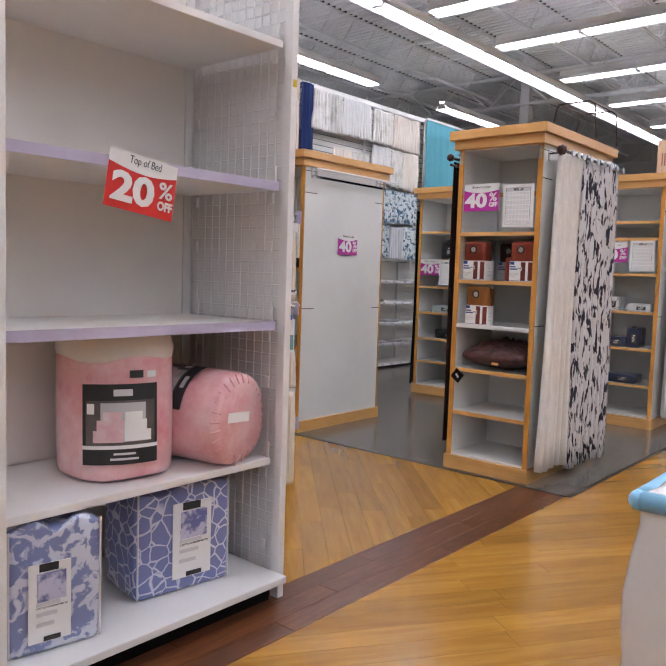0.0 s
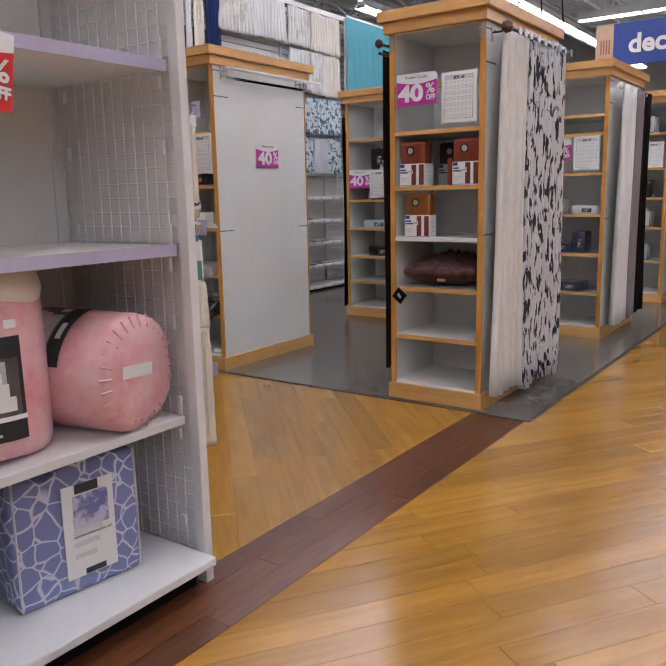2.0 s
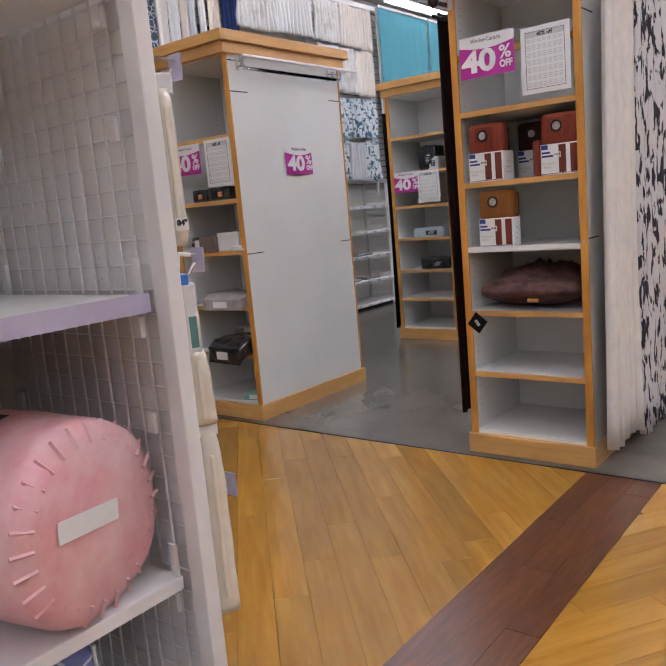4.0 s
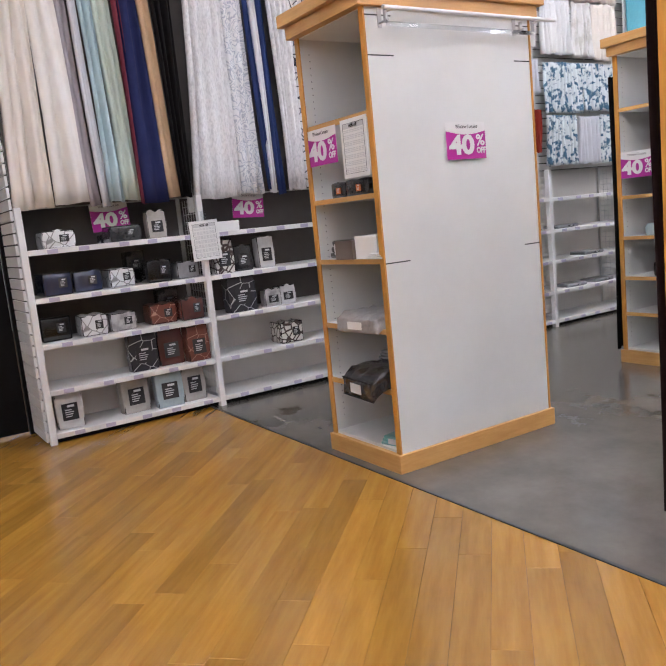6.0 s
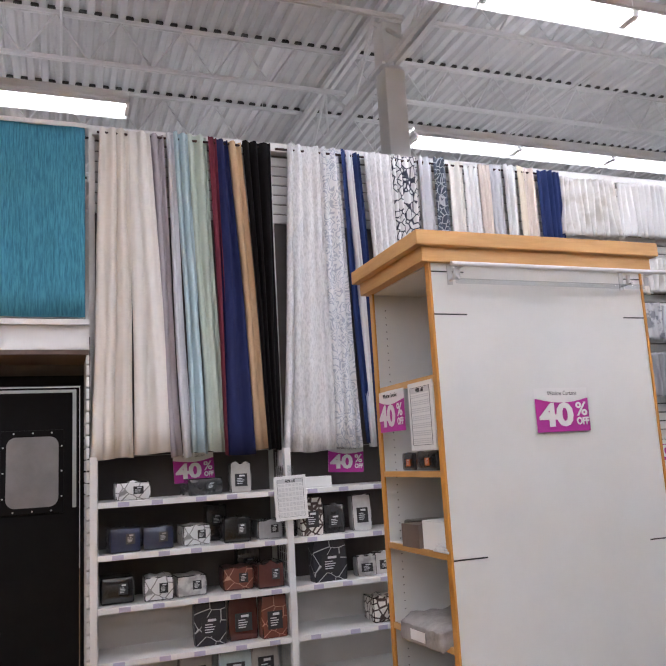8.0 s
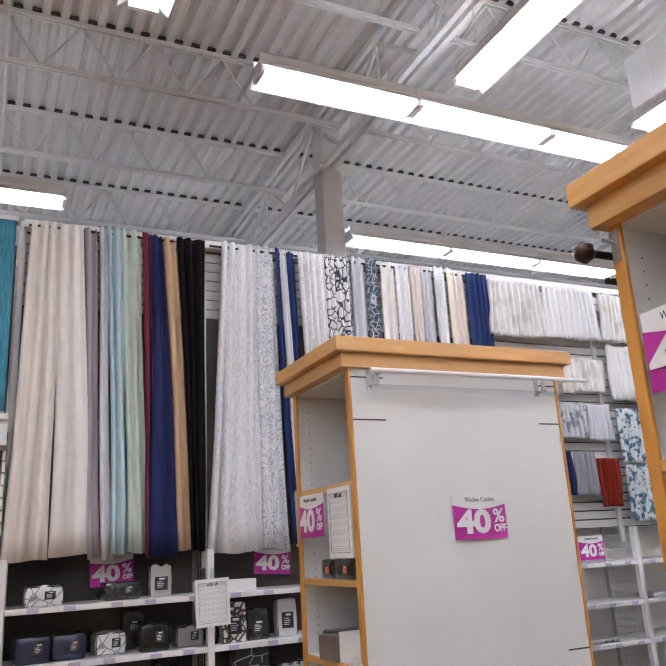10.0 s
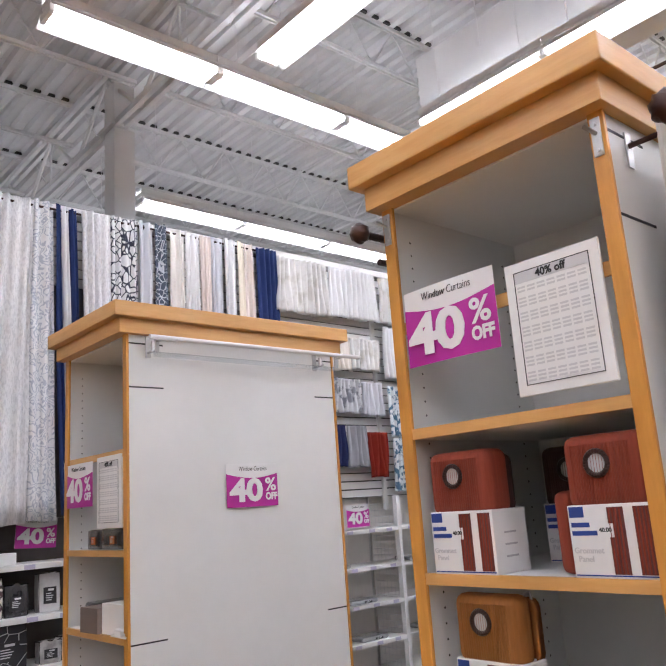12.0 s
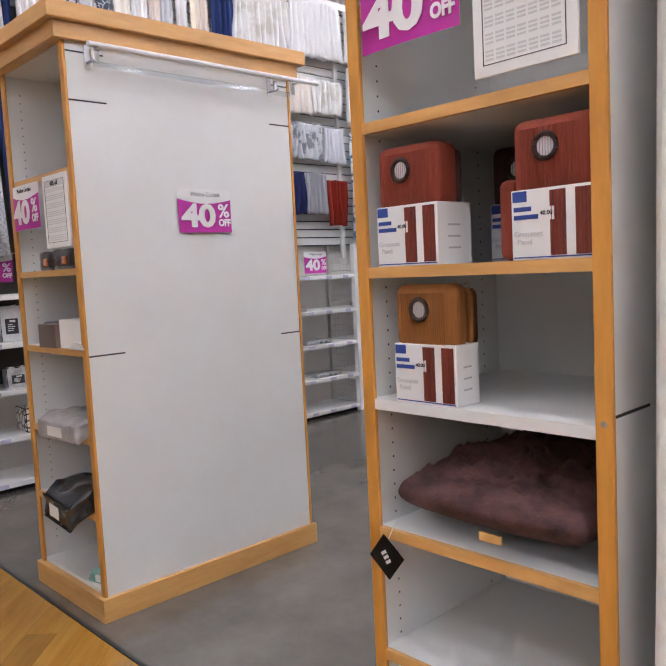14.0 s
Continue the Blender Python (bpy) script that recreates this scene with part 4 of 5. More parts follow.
def wrap(bm, r, a0, a1, z0, z1, n=14):
    """A patch of sheet round an upright drum."""
    rows = [[bm.verts.new((r * math.cos(a), r * math.sin(a), z)) for z in (z0, z1)] for a in (a0 + (a1 - a0) * i / n for i in range(n + 1))]
    for a, b in zip(rows, rows[1:]):
        bm.faces.new((a[0], b[0], b[1], a[1]))
    return bm


def comforter_bag(m, lying=False):
    """A round bag with a pink comforter, a wrapped card with a photo and, upright, a white folded top."""
    e = thing("comforter_bag", (0, 0, 0), "round clear bag holding pink tie-dye comforter, " + ("lying on the shelf" if lying else "upright with white sherpa top"), "bedding", "pink comforters")
    e.matrix_basis = m
    r, h = (0.193, 0.47) if lying else (0.217, 0.55)
    part("bag", drum(bmesh.new(), r, h, sd=2.0 if lying else 0.3), M_PINK, e, "pink tie-dye cloth under film")
    if not lying:
        part("white_top", drum(bmesh.new(), r * 1.025, 0.125, 4, 40, 0.02, 1.0), CL["ivory"], e, "folded ivory sherpa").matrix_basis = pose(0, 0, h - 0.125)
    else:
        bm = bmesh.new()
        for k in range(28):  # gathered end seam
            a = 2 * math.pi * k / 28
            rod(bm, (r * 0.98 * math.cos(a), r * 0.98 * math.sin(a), h - 0.012), (r * 0.78 * math.cos(a), r * 0.78 * math.sin(a), h + 0.004), 0.004, 4)
        tagged(part("gathered_seam", bm, M_PINKEND, e), kind="stuff")
        part("white_tag", B(-0.045, 0.045 - 0.05, -0.08, 0.07, h + 0.004, h + 0.006), M_PAPER, e, "white printed end tag").matrix_basis = pose(0.02, 0.04, 0, 0, 0, 25)
    c0 = -0.7 if not lying else 0.6
    k = part("card", wrap(bmesh.new(), r * 1.055, c0, c0 + 1.25, h * 0.12, h * 0.66), M_INK, e, "black printed card")
    ph = part("photo", wrap(bmesh.new(), r * 1.062, c0 + 0.06, c0 + 1.19, h * 0.25, h * 0.55), M_PHOTO_D, k, "photo of a made bed")
    bm = bmesh.new()
    wrap(bm, r * 1.066, c0 + 0.18, c0 + 0.66, h * 0.27, h * 0.35)
    wrap(bm, r * 1.067, c0 + 0.24, c0 + 0.66, h * 0.34, h * 0.42)
    wrap(bm, r * 1.068, c0 + 0.34, c0 + 0.62, h * 0.42, h * 0.475)
    part("photo_bed", bm, M_PHOTO_P, k, "pink bed half in the photo")
    bm = bmesh.new()
    wrap(bm, r * 1.066, c0 + 0.665, c0 + 1.12, h * 0.275, h * 0.35)
    wrap(bm, r * 1.067, c0 + 0.665, c0 + 1.04, h * 0.34, h * 0.42)
    wrap(bm, r * 1.068, c0 + 0.68, c0 + 0.96, h * 0.42, h * 0.475)
    part("photo_linen", bm, M_PAPER, k, "white bed half in the photo")
    part("photo_wall", wrap(bmesh.new(), r * 1.0645, c0 + 0.3, c0 + 1.02, h * 0.42, h * 0.535), M_GREYINK, k, "grey wall in the photo")
    part("photo_lamp", wrap(bmesh.new(), r * 1.0645, c0 + 0.08, c0 + 0.2, h * 0.46, h * 0.53), M_PAPER, k, "white lamp in the photo")
    part("card_band", wrap(bmesh.new(), r * 1.064, c0, c0 + 1.25, h * 0.225, h * 0.25), M_PAPER, k)
    bm = bmesh.new()
    wrap(bm, r * 1.064, c0 + 0.5, c0 + 0.8, h * 0.58, h * 0.625)
    wrap(bm, r * 1.064, c0 + 0.45, c0 + 0.9, h * 0.15, h * 0.165)
    wrap(bm, r * 1.064, c0 + 0.5, c0 + 0.85, h * 0.185, h * 0.2)
    part("print_bar", bm, M_LIGHTINK, k, "pale plain print bars")
    if not lying:
        part("size_tag", wrap(bmesh.new(), r * 1.058, c0 + 0.75, c0 + 0.98, h * 0.70, h * 0.75), M_INK, e, "small black tag")
        part("price_tag", wrap(bmesh.new(), r * 1.058, c0 + 1.05, c0 + 1.22, h * 0.70, h * 0.745), M_PAPER, e, "white price sticker")
    return e


comforter_bag(pose(-2.62, 1.763, GL[3], 0, -3, -23))
comforter_bag(pose(-2.345, 2.175, GL[3] + 0.193, 0, 90, 13) @ pose(0, 0, -0.47, 0, 0, 150), True)


def bedset(at, w, h, d, material, rz, card, words):
    e = pack(at, w, h, d, material, words, rz=rz, label_at=card[:2], lab=card[2:], labmat=M_PAPER, piping=False, group="blue bed sets", name="bed_set")
    for s in (-1, 1):
        part("seam", rod(bmesh.new(), (s * w * 0.49, 0.0, 0.01), (s * w * 0.49, 0.0, h), 0.004, 6), M_LIGHTINK, e)
    cx, cz, lw, lh = (card[0] - 0.5) * w, card[1] * h, card[2] * w, card[3] * h
    y = -0.045 * d - 0.0045
    part("photo", B(cx - lw * 0.3, cx + lw * 0.38, y - 0.002, y, cz + lh * 0.02, cz + lh * 0.38), M_PHOTO_B, e, "photo of a blue bed")
    part("photo_band", B(cx - lw * 0.25, cx + lw * 0.2, y - 0.002, y, cz + lh * 0.4, cz + lh * 0.5), M_INK, e, "black band")
    part("title", text_bm("COTTON REVERSIBLE BED SET", lw * 0.055, facing(cx + lw * 0.05, y - 0.001, cz - lh * 0.06)), M_INK, e, "small black title")
    part("foot_band", B(cx - lw * 0.15, cx + lw * 0.25, y - 0.002, y, cz - lh * 0.49, cz - lh * 0.43), M_INK, e)
    return e


bedset((-2.42, 1.955, 0.127), 0.42, 0.425, 0.26, M_BLUEPRINT, 83, (0.56, 0.5, 0.42, 0.72), "blue and white line-print bed set")
bedset((-2.345, 1.36, 0.127), 0.31, 0.43, 0.3, M_BLUEPRINT2, 80, (0.42, 0.42, 0.45, 0.62), "blue and white leaf-print bed set")


def hook(at, rz=0, ln=0.2):
    e = thing("peg_hook", at, "white wire peg hook with clear price tag", "hook", "peg hooks", rz)
    part("wire", rod(rod(bmesh.new(), (0, 0, 0), (0, ln, -0.012), 0.0035), (0, ln, -0.012), (0, ln + 0.02, 0.012), 0.0035), M_CHROME, e)
    part("tag_wire", rod(bmesh.new(), (0, 0, 0.045), (0, ln + 0.03, 0.03), 0.0028), M_CHROME, e)
    part("price_tag", B(-0.02, 0.02, ln + 0.03, ln + 0.033, -0.01, 0.045), M_PRICE, e, "lilac price tag")
    return e


def slim_pack(at, h, words, w=0.07, rz=62, hanger=False, size="", flare=0.0):
    """A slim clear bag with a rolled cream curtain on a hook; at is the middle of its head, the front faces -y."""
    e = thing("curtain_pack", at, words, "package", "hanging slim packs", rz)
    top = -0.17 if hanger else 0.0
    bm = bmesh.new()
    n, m = 16, 12
    rows = []
    for j in range(n + 1):
        v = j / n
        ww = w * (0.72 + 0.28 * math.sin(min(1.0, v * 4) * 1.57)) * (1 + flare * v) * (0.88 if j in (0, n) else 1)
        row = []
        for i in range(m):
            a = 2 * math.pi * i / m
            k = 1 + 0.12 * noise.noise((math.cos(a) * 1.5, math.sin(a) * 1.5, v * 9 + at[2] * 7))
            row.append(bm.verts.new((ww / 2 * math.cos(a) * k, 0.017 * math.sin(a) * k * (0.25 if j in (0, n) else 1), top - h * v)))
        rows.append(row)
    for p, q in zip(rows, rows[1:]):
        for i in range(m):
            bm.faces.new((p[i], q[i], q[(i + 1) % m], p[(i + 1) % m]))
    bm.faces.new(rows[0])
    bm.faces.new(rows[-1][::-1])
    part("bag", smooth(bm), M_CREAMPACK, e)
    part("inner_fold", B(-0.006, 0.003, -0.021, -0.012, top - h * 0.9, top - h * 0.12, 0.003), CL["butter"], e, "butter yellow inner fold")
    if hanger:
        part("hanger_card", B(-w * 0.42, w * 0.3, -0.009, 0.004, -0.2, -0.03, 0.006), M_PAPER, e, "white plastic hanger card")
        part("label", B(-w * 0.2, w * 0.16, -0.0105, -0.009, -0.165, -0.1), mat("green_label", (0.10, 0.25, 0.22), (0.13, 0.3, 0.26), 0.5), e, "green printed label")
        part("clip", B(-w * 0.4, 0.0, -0.012, 0.006, -0.034, -0.012, 0.003), mat("blue_clip", (0.04, 0.19, 0.62)), e, "blue hanger clip")
        part("hook_loop", rod(rod(bmesh.new(), (-0.02, 0, -0.03), (-0.012, 0, 0.03), 0.004, 6), (-0.012, 0, 0.03), (0.012, 0, 0.025), 0.004, 6), M_PAPER, e)
    else:
        part("hanger_tab", B(-0.022, 0.022, -0.004, 0.004, -0.012, 0.03, 0.003), M_PAPER, e, "white plastic hanger tab")
    if size:
        part("size_card", B(-0.011, 0.015, -0.0265, -0.0245, top - h * 0.9, top - h * 0.9 + 0.026), M_PAPER, e)
        part("size_label", text_bm(size, 0.015, facing(0.002, -0.028, top - h * 0.9 + 0.015), 0.0008), M_INK, e, "black size mark")
    return e


M_CREAMPACK = mat("bagged_cream", (0.80, 0.75, 0.64), (0.72, 0.66, 0.53), 0.25, scale=12, bump=0.8, bscale=25, coat=0.8)
for x, z in ((-2.425, 1.645), (-2.425, 1.235), (-2.405, 0.715)):
    hook((x, GY1 + 0.01, z), 0, 0.145)
    hook((x - 0.11, GY1 + 0.01, z), 0, 0.145)
slim_pack((-2.352, 2.46, 1.60), 0.31, "cream curtain in slim hanging bag with size mark", 0.036, size='84"')
slim_pack((-2.41, 2.47, 1.60), 0.33, "cream curtain in slim hanging bag", 0.045)
slim_pack((-2.345, 2.46, 1.245), 0.165, "cream curtain in slim bag on white hanger card", 0.045, hanger=True, flare=0.35)
slim_pack((-2.35, 2.47, 0.895), 0.42, "cream curtain in slim hanging bag", 0.05, flare=0.15)

# ---- plastic bedding bag in the aisle ----
e = thing("bedding_bag", (-0.535, 1.51, 0.0), "tall white comforter in clear zip bag with blue trim", "bedding")
part("stand", B(0.05, 0.6, 0.05, 0.5, 0.003, 0.4, 0.01), M_LAM, e, "plain white stand")
bm = B(0, 0.66, 0, 0.55, 0.4, 1.04)
bmesh.ops.subdivide_edges(bm, edges=list(bm.edges), cuts=9, use_grid_fill=True)
for v in bm.verts:
    u, w_, t = (v.co.x / 0.66 - 0.5) * 2, (v.co.y / 0.55 - 0.5) * 2, (v.co.z - 0.4) / 0.64
    if t > 0.99:
        v.co.z += 0.10 * (1 - u ** 2) * (1 - w_ ** 2) + 0.02 * noise.noise((u * 3, w_ * 3, 0))
    k = 0.02 * math.sin(math.pi * t) + 0.012 * noise.noise((u * 3, w_ * 3, t * 5))
    v.co.x += k * u
    v.co.y += k * w_
bmesh.ops.bevel(bm, geom=[ed for ed in bm.edges if len(ed.link_faces) == 2 and ed.calc_face_angle(0) > 1.0], offset=0.02, segments=3, affect="EDGES", profile=0.5)
part("comforter", smooth(bm), mat("white_film_cloth", (0.74, 0.73, 0.73), (0.66, 0.65, 0.65), 0.22, scale=5, bump=1.0, bscale=7, coat=0.9), e)
M_BLUETRIM = mat("blue_zip_trim", (0.27, 0.55, 0.76), (0.20, 0.46, 0.70), 0.4, scale=14, bump=0.3)
bm = bmesh.new()
for a, b in (((0, 0), (0.66, 0)), ((0.66, 0), (0.66, 0.55)), ((0.66, 0.55), (0, 0.55)), ((0, 0.55), (0, 0))):
    rod(bm, (*a, 1.022), (*b, 1.022), 0.019, 10)
    bmesh.ops.create_uvsphere(bm, u_segments=10, v_segments=8, radius=0.0195, matrix=Matrix.Translation((*a, 1.022)))
smooth(bm)
part("blue_trim", bm, M_BLUETRIM, e, "light blue zip trim")


# ---- things on the towers ----
def finial_bm(c, s=1.0):
    bm = bmesh.new()
    bmesh.ops.create_uvsphere(bm, u_segments=18, v_segments=12, radius=0.034 * s, matrix=Matrix.Translation(c))
    for v in bm.verts:
        d = v.co - Vector(c)
        a = math.atan2(d.x, d.z)
        v.co += d * 0.09 * math.sin(8 * a)
    return smooth(bm)


def side_rod(x, y0, y1, z, material, fin, words, wall_x, finial_front=True):
    """A curtain rod along a tower's side, on two arms."""
    e = thing("curtain_rod", (x, y0, z), words, "rod", "tower rods")
    part("bar", rod(bmesh.new(), (0, 0, 0), (0, y1 - y0, 0), 0.0105), material, e)
    if finial_front:
        part("finial", finial_bm((0, -0.03, 0), fin), material, e, "carved round finial")
    for y in (0.07, y1 - y0 - 0.1):
        a = part("arm", rod(bmesh.new(), (wall_x - x, y, 0.0), (0, y, 0.0), 0.006), material, e)
        part("plate", B(min(wall_x - x, wall_x - x + 0.004), max(wall_x - x, wall_x - x + 0.004), y - 0.012, y + 0.012, -0.05, 0.03), M_CHROME, a, "steel bracket plate")
    return e


AR = AX + TW
side_rod(-2.23, 4.90, 6.02, 2.28, M_IRON, 1.0, "dark bronze curtain rod with carved finial", AR - 0.02)
side_rod(AX - 0.04, 4.86, 5.04, 2.285, M_IRON, 0.8, "dark bronze curtain rod with round finial", AX + 0.02)
curtain("hanging_curtain", -2.275, 4.91, 5.30, 0.10, 2.31, CL["linen"], "off-white linen curtain hanging from the tower's rod", folds=5, amp=0.034, foot=(4.85, 5.30), seed=71)
curtain("hanging_curtain", -2.25, 5.28, 5.98, 0.06, 2.31, CL["bark"], "white curtain with black bark print on the tower", folds=9, amp=0.035, foot=(5.26, 5.97), seed=72)
side_rod(-3.16, 5.0, 5.42, 2.262, M_IRON, 0.8, "dark bronze curtain rod beside the tower", AX + 0.02, False)
curtain("hanging_curtain", -3.16, 5.05, 5.36, 0.15, 2.29, CL["maroon"], "dark brown curtain hanging beside the tower", folds=4, amp=0.02, flare=1.0, seed=73)
for y in (4.99, 5.08, 5.17, 5.3, 5.42, 5.55, 5.68, 5.8, 5.92):
    bm = bmesh.new()
    rod(bm, (-0.004, 0, 0), (0.004, 0, 0), 0.024, 14)
    solo("grommet", bm, M_CHROME, (-2.2, y, 2.272), "steel curtain grommet ring", "grommet", "curtain grommets")
# hinge plates on the front posts of the tower
for x in (AX + 0.02, AX + TW - 0.042):
    e = thing("bracket_plate", (x, AY + 0.012, 2.235), "small steel bracket plate screwed to the post", "bracket", "post brackets")
    part("plate", B(0, 0.022, 0, 0.004, 0, 0.085, 0.001), M_CHROME, e)
    for z in (0.012, 0.07):
        part("screw", rod(bmesh.new(), (0.011, 0, z), (0.011, -0.004, z), 0.004, 8), M_CHROME, e)
    part("hook", rod(bmesh.new(), (0.011, 0, 0.05), (0.002, -0.03, 0.06), 0.005, 8), M_CHROME, e)

e = thing("post_screw", (AX + TW - 0.031, AY + 0.017, 1.088), "small steel screw head in the maple post", "screw")
part("head", rod(bmesh.new(), (0, 0, 0), (0, -0.003, 0), 0.0045, 12), M_CHROME, e)
part("washer", rod(bmesh.new(), (0, 0, 0), (0, -0.0012, 0), 0.0065, 12), M_CHROME, e)

# white rod and clear bar on the blank panel of the second tower
BR = BX + TW
side_rod(BR + 0.055, BY + 0.09, BY + TD + 0.11, 2.315, M_STEEL, 0.8, "white metal curtain rod on the tower's blank side", BR - 0.02, False)
solo("clear_bar", B(-0.006, 0.006, 0, 1.0, -0.02, 0.0), M_ACRYL, (BR + 0.035, BY + 0.12, 2.255), "clear plastic sign bar", "sign bar")
for y in (BY + 0.12, BY + TD - 0.14):
    e = thing("rod_bracket", (BR - 0.02, y, 2.24), "steel double rod bracket on the panel", "bracket", "rod brackets")
    part("plate", B(0, 0.004, -0.012, 0.012, 0, 0.09), M_CHROME, e)
    part("arm", rod(bmesh.new(), (0.0, 0, 0.02), (0.07, 0, 0.02), 0.006), M_CHROME, e)
    part("cup", rod(bmesh.new(), (0.05, 0, 0.015), (0.05, 0, 0.06), 0.01), M_CHROME, e)
sale_sign((BR - 0.012, 5.475, 1.592), 90, group="sale signs")

# signs and sheets on the tower fronts
sale_sign((-2.81, AY + 0.012, 1.895), 0)
price_sheet((-2.522, AY + 0.012, 1.775), 0)
sale_sign((-5.0, BY + 0.012, 1.64), 0)
price_sheet((-4.695, BY + 0.012, 1.545), 0)
sale_sign((-5.04, 7.64, 1.43), 0)
price_sheet((-4.8, 7.64, 1.32), 0)
price_sheet((-2.56, 7.56, 1.535), 0)
sale_sign((-2.84, 7.56, 1.62), 0)
price_sheet((-2.56, 10.16, 1.6), 0)

M_CORD_R = mat("rust_corduroy", (0.25, 0.04, 0.018), (0.19, 0.028, 0.012), 0.85, scale=10, bump=0.4, bscale=60, stretch=(8, 8, 0.4))
M_CORD_O = mat("ochre_corduroy", (0.30, 0.11, 0.02), (0.23, 0.08, 0.014), 0.85, scale=10, bump=0.4, bscale=60, stretch=(8, 8, 0.4))
M_CORD_D = mat("dark_brown_corduroy", (0.05, 0.016, 0.012), (0.035, 0.011, 0.009), 0.85, scale=10, bump=0.4, bscale=60, stretch=(8, 8, 0.4))
M_STRIPE = mat("maroon_photo", (0.16, 0.03, 0.022), (0.09, 0.018, 0.014), 0.35, scale=30, stretch=(4, 1, 0.2))


def grommet_pack(at, cord, words, w=0.182, h=0.14, d=0.17, ch=0.138, rz=0):
    """A white half-carton with a folded grommet curtain standing out of its top."""
    e = thing("curtain_carton", at, words, "package", "grommet curtain cartons", rz)
    part("carton", B(-w / 2, w / 2, 0, d, 0, h, 0.002), M_PAPER, e, "white printed carton")
    bm = B(-w / 2 - 0.002, w / 2 - 0.004, 0.006, d * 0.75, h - 0.01, h + ch)
    bmesh.ops.bevel(bm, geom=list(bm.edges), offset=0.022, segments=4, affect="EDGES", profile=0.5)
    c = part("folded_curtain", smooth(bm), cord, e, "folded corduroy curtain")
    bm = bmesh.new()  # ribs of the cord
    x = -w / 2 + 0.022
    while x < w / 2 - 0.03:
        rod(bm, (x, 0.0052, h - 0.004), (x, 0.0052, h + ch - 0.02), 0.0021, 5)
        x += 0.0062
    tagged(part("cord_rib", bm, cord, c), kind="stuff")
    bm = B(w / 2 - 0.09, w / 2 - 0.004, 0.07, d * 0.9, h - 0.01, h + ch - 0.012)
    bmesh.ops.bevel(bm, geom=list(bm.edges), offset=0.02, segments=3, affect="EDGES", profile=0.5)
    part("curtain_fold", smooth(bm), M_CORD_D if cord is M_CORD_R else cord, e)
    gx, gz = -w / 2 + 0.078, h + ch * 0.58
    bm = bmesh.new()
    for k in range(24):
        a, b = 2 * math.pi * k / 24, 2 * math.pi * (k + 1) / 24
        rod(bm, (gx + 0.024 * math.cos(a), 0.002, gz + 0.024 * math.sin(a)), (gx + 0.024 * math.cos(b), 0.002, gz + 0.024 * math.sin(b)), 0.0055, 6)
    part("grommet", smooth(bm), M_IRON, c, "dark steel grommet ring")
    part("grommet_hole", rod(bmesh.new(), (gx, 0.0035, gz), (gx, 0.006, gz), 0.02, 20), M_GREYINK, c, "pale lining seen in the grommet")
    bm = bmesh.new()
    pts = [(w / 2 - 0.045, 0.1, h + ch - 0.05), (w / 2 - 0.045, 0.09, h + ch - 0.01), (w / 2 - 0.02, 0.08, h + ch), (w / 2 - 0.012, 0.075, h + ch - 0.03)]
    for a, b in zip(pts, pts[1:]):
        rod(bm, a, b, 0.003, 6)
    part("hanger_hook", bm, M_GREYINK, e, "grey plastic hanger hook")
    f = -0.0012
    part("logo_block", B(-w / 2 + 0.004, -w / 2 + 0.036, f, f + 0.001, h - 0.024, h - 0.003), M_BLUE, e, "plain blue block")
    bm = bmesh.new()
    for j, ww in enumerate((0.04, 0.055)):
        box(bm, -w / 2 + 0.006, -w / 2 + 0.006 + ww, f, f + 0.001, h - 0.043 - j * 0.016, h - 0.034 - j * 0.016)
    part("title_bar", bm, M_BLUE, e, "plain dark blue name bars")
    for j, wd in enumerate(("Grommet", "Panel")):
        part("lettering", text_bm(wd, 0.016, facing(-w / 2 + 0.038 - 0.008 * j, f, 0.052 - j * 0.016), 0.0002), M_LIGHTINK, e, "grey lettering")
    for x0, x1 in ((-0.004, 0.03), (0.05, 0.084)):
        part("photo", B(x0, x1, f, f + 0.001, 0.008, h - 0.006), M_STRIPE, e, "photo of maroon curtains")
        bm = bmesh.new()
        for j in range(4):
            rod(bm, (x0 + 0.004 + j * 0.0075, f, 0.01), (x0 + 0.004 + j * 0.0075, f, h - 0.008), 0.0018, 5)
        tagged(part("photo_fold", bm, M_CORD_R, e), kind="stuff")
    part("price_sticker", B(-0.028, 0.006, f - 0.0012, f, h * 0.55, h * 0.55 + 0.026), M_PAPER, e, "white price sticker")
    part("price", text_bm("40.00", 0.012, facing(-0.011, f - 0.0016, h * 0.55 + 0.014), 0.0002), M_INK, e, "black price")
    part("foot_line", B(-w / 2 + 0.004, w / 2 - 0.004, f, f + 0.001, 0.004, 0.0065), M_BLUE, e)
    bm = bmesh.new()
    for j in range(3):
        box(bm, w / 2, w / 2 + 0.001, d * 0.3, d * 0.65, h * 0.62 - j * 0.026, h * 0.62 - j * 0.026 + 0.004)
    part("side_print", bm, M_GREYINK, e, "small grey print")
    return e


grommet_pack((-2.85, AY + 0.024, 1.403), M_CORD_R, "rust corduroy grommet curtain in white carton", d=0.125)
grommet_pack((-2.478, AY + 0.024, 1.403), M_CORD_R, "rust corduroy grommet curtain in white carton", d=0.15)
grommet_pack((-2.71, AY + 0.29, 1.403), M_CORD_D, "dark brown corduroy grommet curtain in white carton")
grommet_pack((-2.815, AY + 0.028, 1.081), M_CORD_O, "ochre corduroy grommet curtain in white carton", d=0.085)
bm = B(-0.022, 0.022, 0, 0.16, 0, 0.17)
bmesh.ops.bevel(bm, geom=list(bm.edges), offset=0.018, segments=3, affect="EDGES", profile=0.5)
